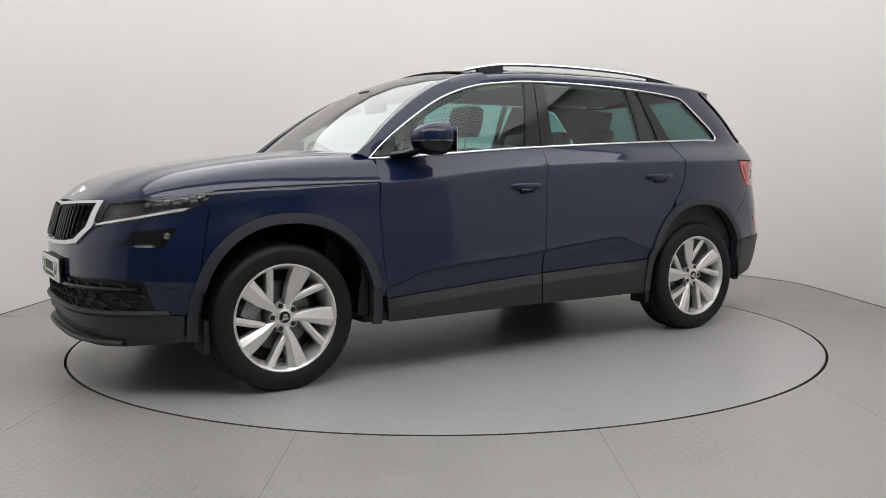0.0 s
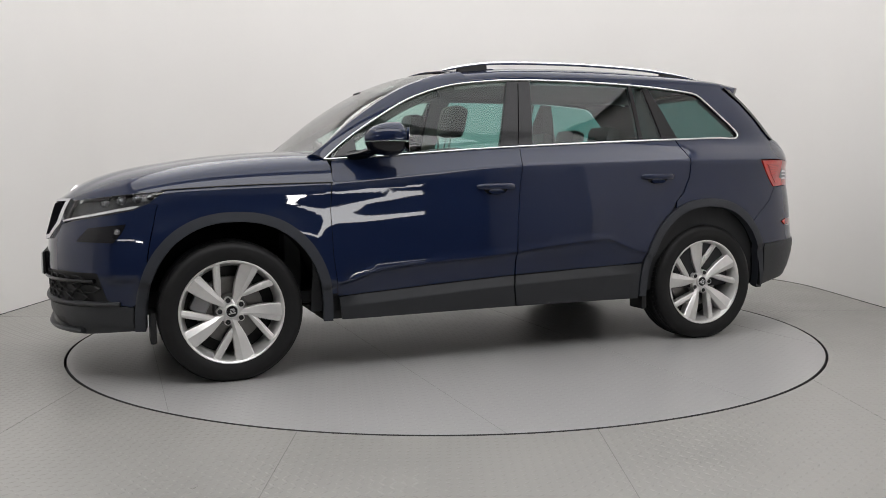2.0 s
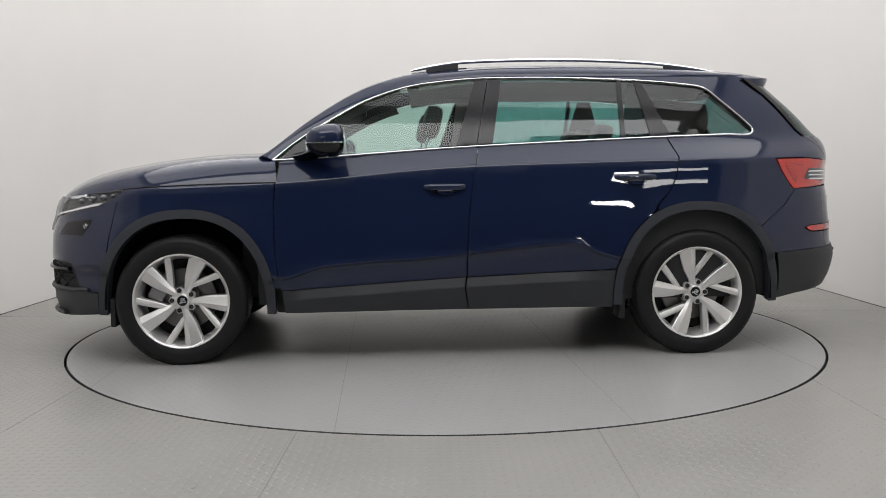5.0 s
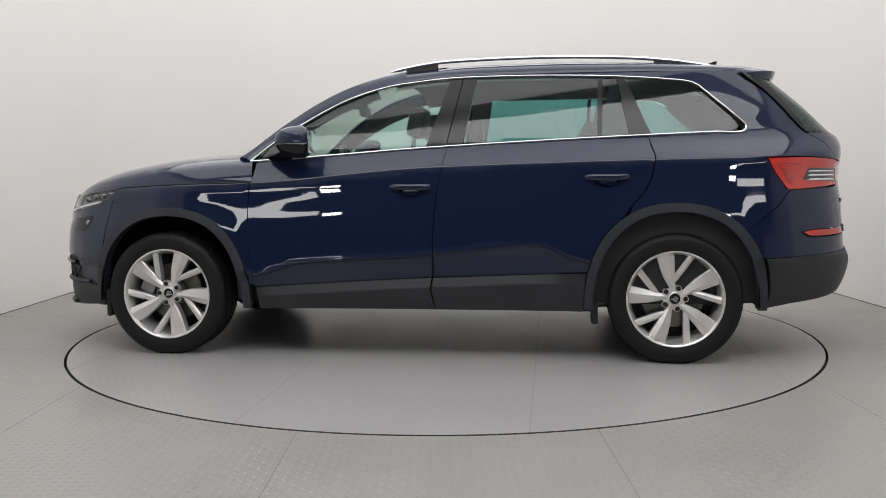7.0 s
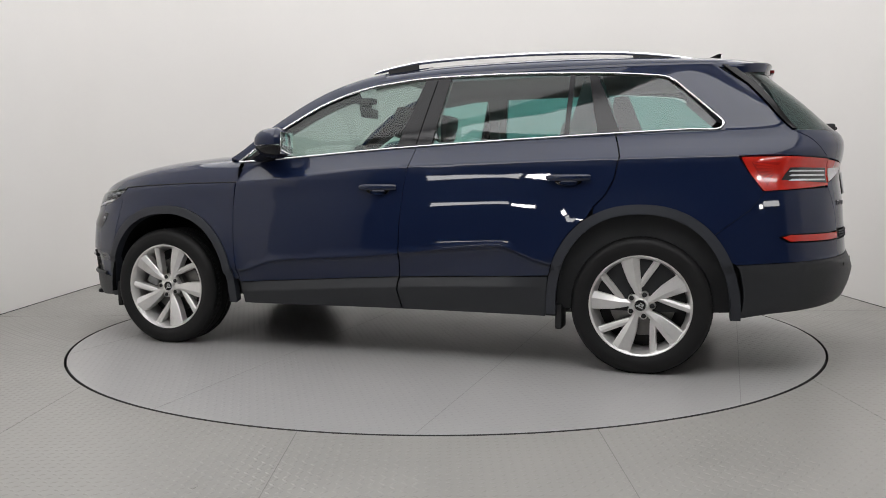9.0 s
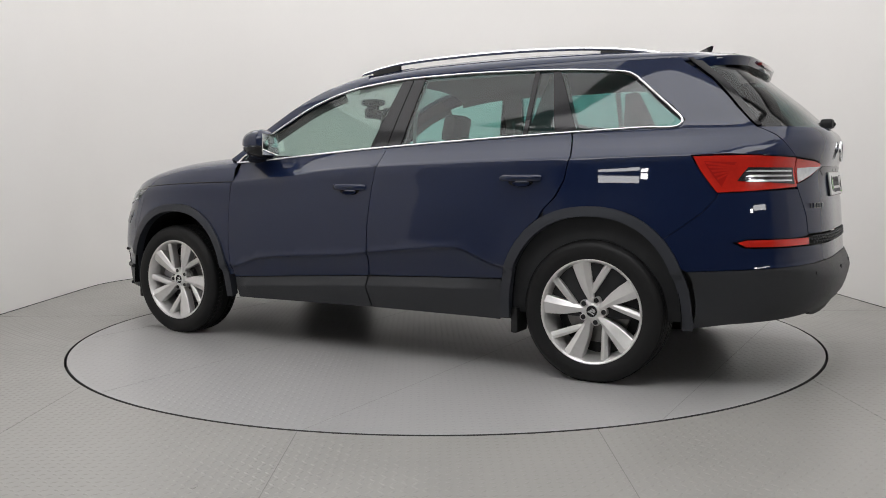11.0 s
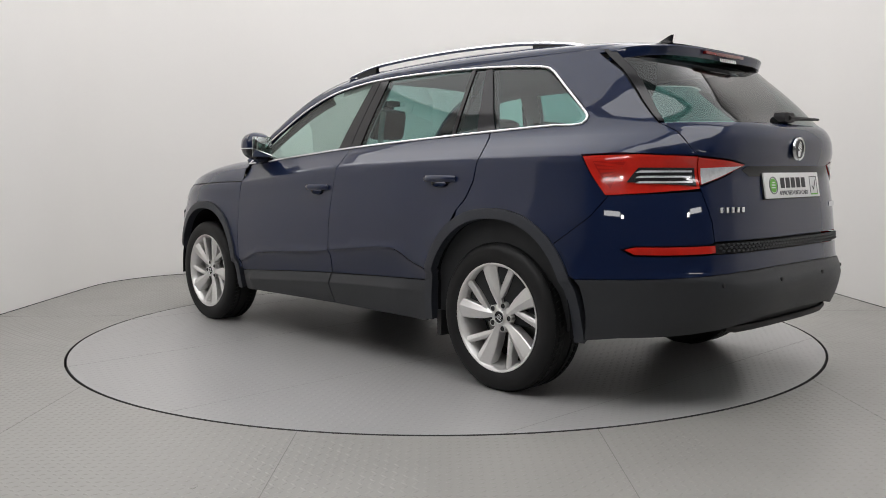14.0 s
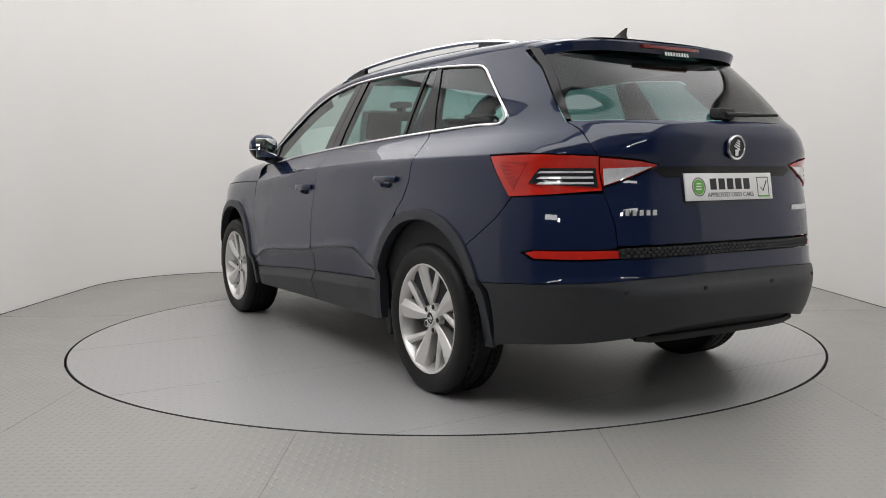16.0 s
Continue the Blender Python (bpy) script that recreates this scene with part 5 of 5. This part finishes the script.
# ---------- the nose ----------
def build_nose():
    bumper = tagged(new("front_bumper"), "navy front bumper with grey lower lip")
    bumper.parent = car
    arch = [p for p in arch_line(1, 0.0) if p[0] > 1.5 and 0.40 < p[1] < 0.60]
    skin = [at_x(1.72, 0.868), at_x(1.76, 0.70), at_x(1.778, 0.605)] + S(arch[::-1]) + [at_x(1.842, 0.385), at_x(1.93, 0.395)] \
        + Yf([(0.765, 0.42), (0.765, 0.545), (0.62, 0.55), (0.36, 0.545), (0, 0.545), (0, 0.675), (0.15, 0.68), (0.30, 0.69), (0.43, 0.70), (0.52, 0.775)]) + [at_x(1.995, 0.81), at_x(1.83, 0.842), at_x(1.76, 0.875)]
    panel("bumper_skin", skin, PAINT, bumper, both=True, step=0.035)
    # lower grille with honeycomb
    poly = Yf([(0, 0.545), (0.36, 0.545), (0.62, 0.55), (0.80, 0.550), (0.80, 0.375), (0.48, 0.372), (0, 0.372)])
    panel("lower_grille", poly, BLACK, bumper, both=True, gap=0, lift=-0.012, skirt=0)
    bm = bmesh.new()
    for r in range(3):
        for i in range(-8, 9):
            y = (i + 0.5 * (r % 2)) * 0.094
            if abs(y) > 0.71:
                continue
            z = 0.428 + r * 0.042
            ang = [math.pi / 3 * k for k in range(7)]
            pts = []
            for a in ang:
                yy, zz = y + 0.045 * math.cos(a), z + 0.021 * math.sin(a)
                p = Vector(shell(*at_y(min(abs(yy), 0.755), zz, True)))
                pts.append(Vector((p.x - 0.003, math.copysign(p.y, yy), zz)))
            tube(bm, pts, 0.0035, 0.006, 5, up=(1, 0, 0))
    tagged(part("honeycomb", bm, BLACK, bumper, smooth=False), kind="stuff")
    for z, yw, w in ((0.508, 0.745, 0.011), (0.398, 0.80, 0.013)):
        bm = bmesh.new()
        pts = [Vector(shell(*at_y(yw * k / 24, z, True))) + Vector((0.006, 0, 0)) for k in range(25)]
        pts = [Vector((p.x, -p.y, p.z)) for p in pts[:0:-1]] + pts
        tube(bm, pts, 0.014, w, 8)
        part("grille_blade", bm, PLASTIC if z < 0.45 else GLOSSBLACK, bumper, "slim blade across the lower grille")
    poly = [at_x(1.840, 0.383), at_x(1.93, 0.392)] + Yf([(0.70, 0.385), (0.48, 0.380), (0, 0.380), (0, 0.345), (0.30, 0.335), (0.48, 0.315)]) \
        + Yf([(0.55, 0.32), (0.56, 0.28)]) + Yf([(0, 0.28), (0, 0.235), (0.5, 0.235)]) + [at_x(2.05, 0.245), at_x(1.838, 0.268)]
    panel("lower_lip", poly, PLASTIC, bumper, both=True, lift=0.004, skirt=0.03, label="dark grey plastic lower lip")
    poly = Yf([(0, 0.348), (0.30, 0.338), (0.48, 0.318), (0.55, 0.323), (0.57, 0.276), (0, 0.276)])
    panel("lower_intake", poly, BLACK, bumper, both=True, gap=0, lift=-0.01, skirt=0)
    bm = bmesh.new()
    pts = [Vector(shell(*at_y(0.66 * k / 16, 0.262, True))) + Vector((0.012, 0, 0)) for k in range(17)]
    pts = [Vector((p.x, -p.y, p.z)) for p in pts[:0:-1]] + pts
    tube(bm, pts, 0.022, 0.014, 8)
    part("splitter", bm, PLASTIC, bumper, "dark grey splitter edge")
    # grille
    gr = tagged(new("grille"), "black slatted grille in a satin chrome frame")
    gr.parent = car
    outer = [(0, 0.875), (0.30, 0.885), (0.53, 0.890), (0.52, 0.775), (0.43, 0.700), (0.30, 0.688), (0, 0.676)]
    inner = [(0, 0.862), (0.30, 0.873), (0.496, 0.879), (0.474, 0.775), (0.395, 0.716), (0.28, 0.704), (0, 0.694)]
    panel("grille_backing", Yf(inner), BLACK, gr, both=True, gap=0, lift=-0.025, skirt=0)
    V, F, N = patch(Yf(outer + inner[::-1]), shell, step=0.03, gap=0, lift=0.012, skirt=0.03, both=True)
    soup("grille_frame", V, F, CHROME, gr, "satin chrome grille frame", N)
    for k in range(-9, 10):
        if k == 0:
            continue
        y = k * 0.049
        z1 = 0.856 + 0.016 * min(1, abs(y) / 0.4)
        z0 = 0.708 if abs(y) < 0.28 else 0.714 + (abs(y) - 0.28) * 0.33
        if abs(y) > 0.44:
            z0 = 0.80
        bm = bmesh.new()
        for s in (-0.008, 0.008):
            pts = []
            for i in range(6):
                z = z0 + (z1 - z0) * i / 5
                p = Vector(shell(*at_y(abs(y), z, True)))
                pts.append(Vector((p.x + 0.004, math.copysign(p.y, y) + s, z)))
            tube(bm, pts, 0.005, 0.010, 6, up=(1, 0, 0))
        part("grille_slat", bm, GLOSSBLACK, gr)
    # badge at the tip of the bonnet
    bm = bmesh.new()
    lathe(bm, [(0.0005, 0.006), (0.040, 0.006), (0.044, 0.010), (0.050, 0.007), (0.051, -0.006)], 40)
    bmesh.ops.transform(bm, matrix=Matrix.Translation((2.128, 0, 0.918)) @ Matrix.Rotation(radians(-42), 4, "Y") @ Matrix.Rotation(radians(-90), 4, "Z"), verts=bm.verts[:])
    part("front_badge", bm, CHROME, car, "round silver bonnet badge")
    show_plate(Matrix.Translation((2.268, 0.0, 0.562)) @ Matrix.Rotation(radians(90), 4, "Z"))
    bm = bmesh.new()
    box(bm, 2.19, 2.262, -0.20, 0.20, 0.50, 0.62, 0.01)
    part("plate_mount", bm, BLACK, car)
    for side in (1, -1):
        lamp = tagged(new("headlamp"), "clear headlamp with dark housing and crystal elements")
        lamp.parent = car
        o = [at_x(1.672, 0.934), at_x(1.76, 0.876), at_x(1.83, 0.843), at_x(1.995, 0.811)] + Yf([(0.522, 0.777), (0.532, 0.888)]) + [at_x(1.95, 0.908), at_x(1.80, 0.925)]
        panel("lamp_housing", o, HEADDARK, lamp, side=side, gap=0.003, lift=-0.030, skirt=0)
        ob = panel("lamp_glass", o, GLASS_L, lamp, side=side, gap=0.003, lift=0.001, skirt=0.0, step=0.03)
        ob.visible_shadow = False
        st = [at_x(1.80, 0.862), at_x(1.83, 0.848), at_x(1.995, 0.817)] + Yf([(0.53, 0.783), (0.53, 0.792)]) + [at_x(1.99, 0.828), at_x(1.84, 0.859)]
        panel("light_strip", st, CLEAR, lamp, side=side, gap=0, lift=0.003, skirt=0.008, label="clear daytime running light strip")
        for cx, cz, r in ((1.765, 0.902, 0.013), (1.825, 0.893, 0.018), (1.895, 0.884, 0.019), (1.965, 0.872, 0.017)):
            p = Vector(shell(*at_x(cx, cz)))
            bm = bmesh.new()
            lathe(bm, [(0.0005, 0.016), (r * 0.6, 0.012), (r * 0.9, 0.002), (r, 0.006), (r * 1.15, 0.0), (r * 1.2, -0.02)], 20)
            m = Matrix.Translation((p.x - 0.012, (p.y - 0.022), p.z)) @ Matrix.Rotation(radians(-42), 4, "Z")
            bmesh.ops.transform(bm, matrix=m, verts=bm.verts[:])
            if side < 0:
                mirror_y(bm)
            part("crystal_lens", bm, CRYSTAL, lamp)
        fog = [at_x(1.862, 0.777), at_x(1.883, 0.735), at_x(1.922, 0.689), at_x(2.085, 0.695), at_x(2.03, 0.757)]
        fg = tagged(new("fog_lamp"), "dark glazed fog lamp")
        fg.parent = car
        panel("fog_housing", fog, GLOSSBLACK, fg, side=side, gap=0, lift=0.002, skirt=0.01)
        p = Vector(shell(*at_x(1.905, 0.738)))
        bm = bmesh.new()
        lathe(bm, [(0.0005, 0.006), (0.010, 0.005), (0.014, 0.0), (0.017, 0.004), (0.018, -0.004)], 20)
        bmesh.ops.transform(bm, matrix=Matrix.Translation(p) @ Matrix.Rotation(radians(-40), 4, "Z"), verts=bm.verts[:])
        if side < 0:
            mirror_y(bm)
        part("fog_lens", bm, CRYSTAL, fg)


build_nose()


# ---------- outside fittings ----------
def build_fittings():
    for side in (1, -1):
        # roof rail
        rail = tagged(new("roof_rail"), "satin silver roof rail with dark feet")
        rail.parent = car
        line = smooth_line([(0.16, 1.584), (0.10, 1.598), (-0.02, 1.620), (-0.16, 1.636), (-0.45, 1.647), (-0.80, 1.649), (-1.15, 1.638), (-1.38, 1.618), (-1.55, 1.593), (-1.66, 1.571)], 5)
        yy = lambda x: side * (0.525 + 0.02 * (x + 1.66) / 1.8)
        bm = bmesh.new()
        n = len(line)
        tube(bm, [(x, yy(x), z) for x, z in line], 0.017, 0.0095, 10, up=(0, 0, 1), taper=[0.35 + 0.65 * min(1, k / 4, (n - 1 - k) / 4) for k in range(n)])
        part("rail_bar", bm, CHROME, rail)
        for x0, x1 in ((0.07, -0.11), (-1.31, -1.58)):
            bm = bmesh.new()
            seg = [(x0 + (x1 - x0) * k / 8) for k in range(9)]
            zl = curve([p[0] for p in line], [p[1] for p in line])
            a = [bm.verts.new((x, yy(x) + side * 0.010, float(zl(x)) - 0.004)) for x in seg]
            b = [bm.verts.new((x, yy(x) + side * 0.013, min(float(zl(x)) - 0.006, roof_side_z(x))) ) for x in seg]
            c = [bm.verts.new((x, yy(x) - side * 0.012, min(float(zl(x)) - 0.006, roof_side_z(x))) ) for x in seg]
            d = [bm.verts.new((x, yy(x) - side * 0.010, float(zl(x)) - 0.004)) for x in seg]
            for p, q in ((a, b), (c, d), (d, a)):
                for k in range(8):
                    bm.faces.new((p[k], p[k + 1], q[k + 1], q[k]))
            part("rail_foot", bm, BLACK, rail, "dark plastic rail foot")
        # wing mirror
        mir = tagged(new("wing_mirror"), "navy wing mirror with black base")
        mir.parent = car

        def lobe(z0, z1, grow):
            bm = bmesh.new()
            rings = []
            for k in range(11):
                t = k / 10
                y = 0.868 + 0.165 * t
                sc = (1 - abs(2 * t - 0.9) ** 3.2 * 0.45) * grow
                ring = []
                for j in range(24):
                    a = 2 * math.pi * j / 24
                    ca, sa = math.cos(a), math.sin(a)
                    fx = 0.152 if ca > 0 else 0.060
                    x = 0.585 + fx * sc * math.copysign(abs(ca) ** 0.85, ca) - 0.028 * t * (1 if ca > 0 else 0.2)
                    z = 1.174 + 0.014 * t + 0.085 * sc * math.copysign(abs(sa) ** 0.8, sa)
                    ring.append(bm.verts.new((x, y, min(max(z, z0), z1))))
                rings.append(ring)
            for p, q in zip(rings, rings[1:]):
                for j in range(24):
                    bm.faces.new((p[j], p[(j + 1) % 24], q[(j + 1) % 24], q[j]))
            bm.faces.new(rings[0][::-1])
            bm.faces.new(rings[-1])
            if side < 0:
                mirror_y(bm)
            return bm
        part("mirror_cap", lobe(1.172, 2.0, 1.0), PAINT, mir, "navy painted mirror cap")
        part("mirror_base", lobe(0.0, 1.166, 0.98), GLOSSBLACK, mir, "black lower mirror shell")
        bm = bmesh.new()
        tube(bm, [(0.735, 0.795, 1.10), (0.70, 0.845, 1.110), (0.645, 0.90, 1.135)], 0.07, 0.022, 10, taper=[1.25, 1.0, 0.8])
        if side < 0:
            mirror_y(bm)
        part("mirror_arm", bm, GLOSSBLACK, mir)
        bm = bmesh.new()
        box(bm, 0.690, 0.702, 0.90, 0.98, 1.164, 1.170, 0.001)
        if side < 0:
            mirror_y(bm)
        part("indicator", bm, CLEAR, mir)
        bm = bmesh.new()
        box(bm, 0.5195, 0.5235, 0.885, 1.018, 1.118, 1.238, 0.0015)
        if side < 0:
            mirror_y(bm)
        part("mirror_glass", bm, MIRROR, mir, "silvered mirror glass")
        # sail panel behind the mirror
        poly = [(0.86, 1.092), (0.80, 1.158), (0.74, 1.197), (0.735, 1.105)]
        panel("sail_panel", S(poly), GLOSSBLACK, side_body[side], side=side, gap=0, lift=0.001, skirt=0.01)
        # door handles
        for x0, x1, z in ((0.106, -0.109, 0.924), (-0.927, -1.147, 0.970)):
            h = tagged(new("door_handle"), "navy door handle over a black patch for the shaded cup")
            h.parent = car
            xm = (x0 + x1) / 2
            cup = [(xm + 0.075 * math.cos(a) * 0.9, z - 0.008 + 0.024 * math.sin(a)) for a in [2 * math.pi * k / 20 for k in range(20)]]
            # flat black ellipse stands in for the shade inside the navy cup
            panel("cup_shade_patch", S(cup), GLOSSBLACK, h, side=side, gap=0, lift=0.0012, skirt=0)
            # the scooped lower half of the cup, tilted up to the light
            def scoop_map(p, q, top=z - 0.004):
                P = shell(p, q)
                P[..., 1] += 0.012 * (top - P[..., 2]) / 0.022
                return P
            lobe_line = [(xm - 0.004 + 0.046 * math.cos(a), z - 0.018 + 0.013 * math.sin(a)) for a in [2 * math.pi * k / 20 for k in range(20)]]
            panel("handle_scoop", S(lobe_line), PAINT, h, scoop_map, side=side, gap=0, lift=0.003, skirt=0.004, step=0.01)
            bm = bmesh.new()
            pts = []
            for k in range(13):
                t = k / 12
                x = x0 + (x1 - x0) * t
                p = Vector(shell(*at_x(x, z + 0.008)))
                pts.append(Vector((x, side * (p.y + 0.006 + 0.024 * min(1, 6 * t * (1 - t))), z + 0.010)))
            tube(bm, pts, 0.010, 0.0165, 10, up=(0, 0, 1), taper=[0.55, 0.85] + [1.0] * 10 + [0.8])
            part("handle_bar", bm, PAINT, h)
    bm = bmesh.new()
    box(bm, 0.82, 0.97, 0.22, 0.50, 1.082, 1.085)
    part("dash_paper", bm, PLATEWHITE, car, "white paper sheet on the dashboard", smooth=False)


def roof_side_z(x):
    best = 1.5
    for s in range(1, 30):
        p = roof_point(x, s / 30)
        if p.y <= 0.535:
            best = p.z
            break
    return best - 0.004


build_fittings()


def motions():
    rows = [(t, pose(0, 0, 0, 0, 0, 212.78 - 5.7075 * t)) for t in (0, 2, 4, 6, 8, 10, 12, 14, 16)]
    walk(turntable, rows)
    walk(car, [(t, m @ pose(0.0706, 0.022, 0.0)) for t, m in rows])


motions()
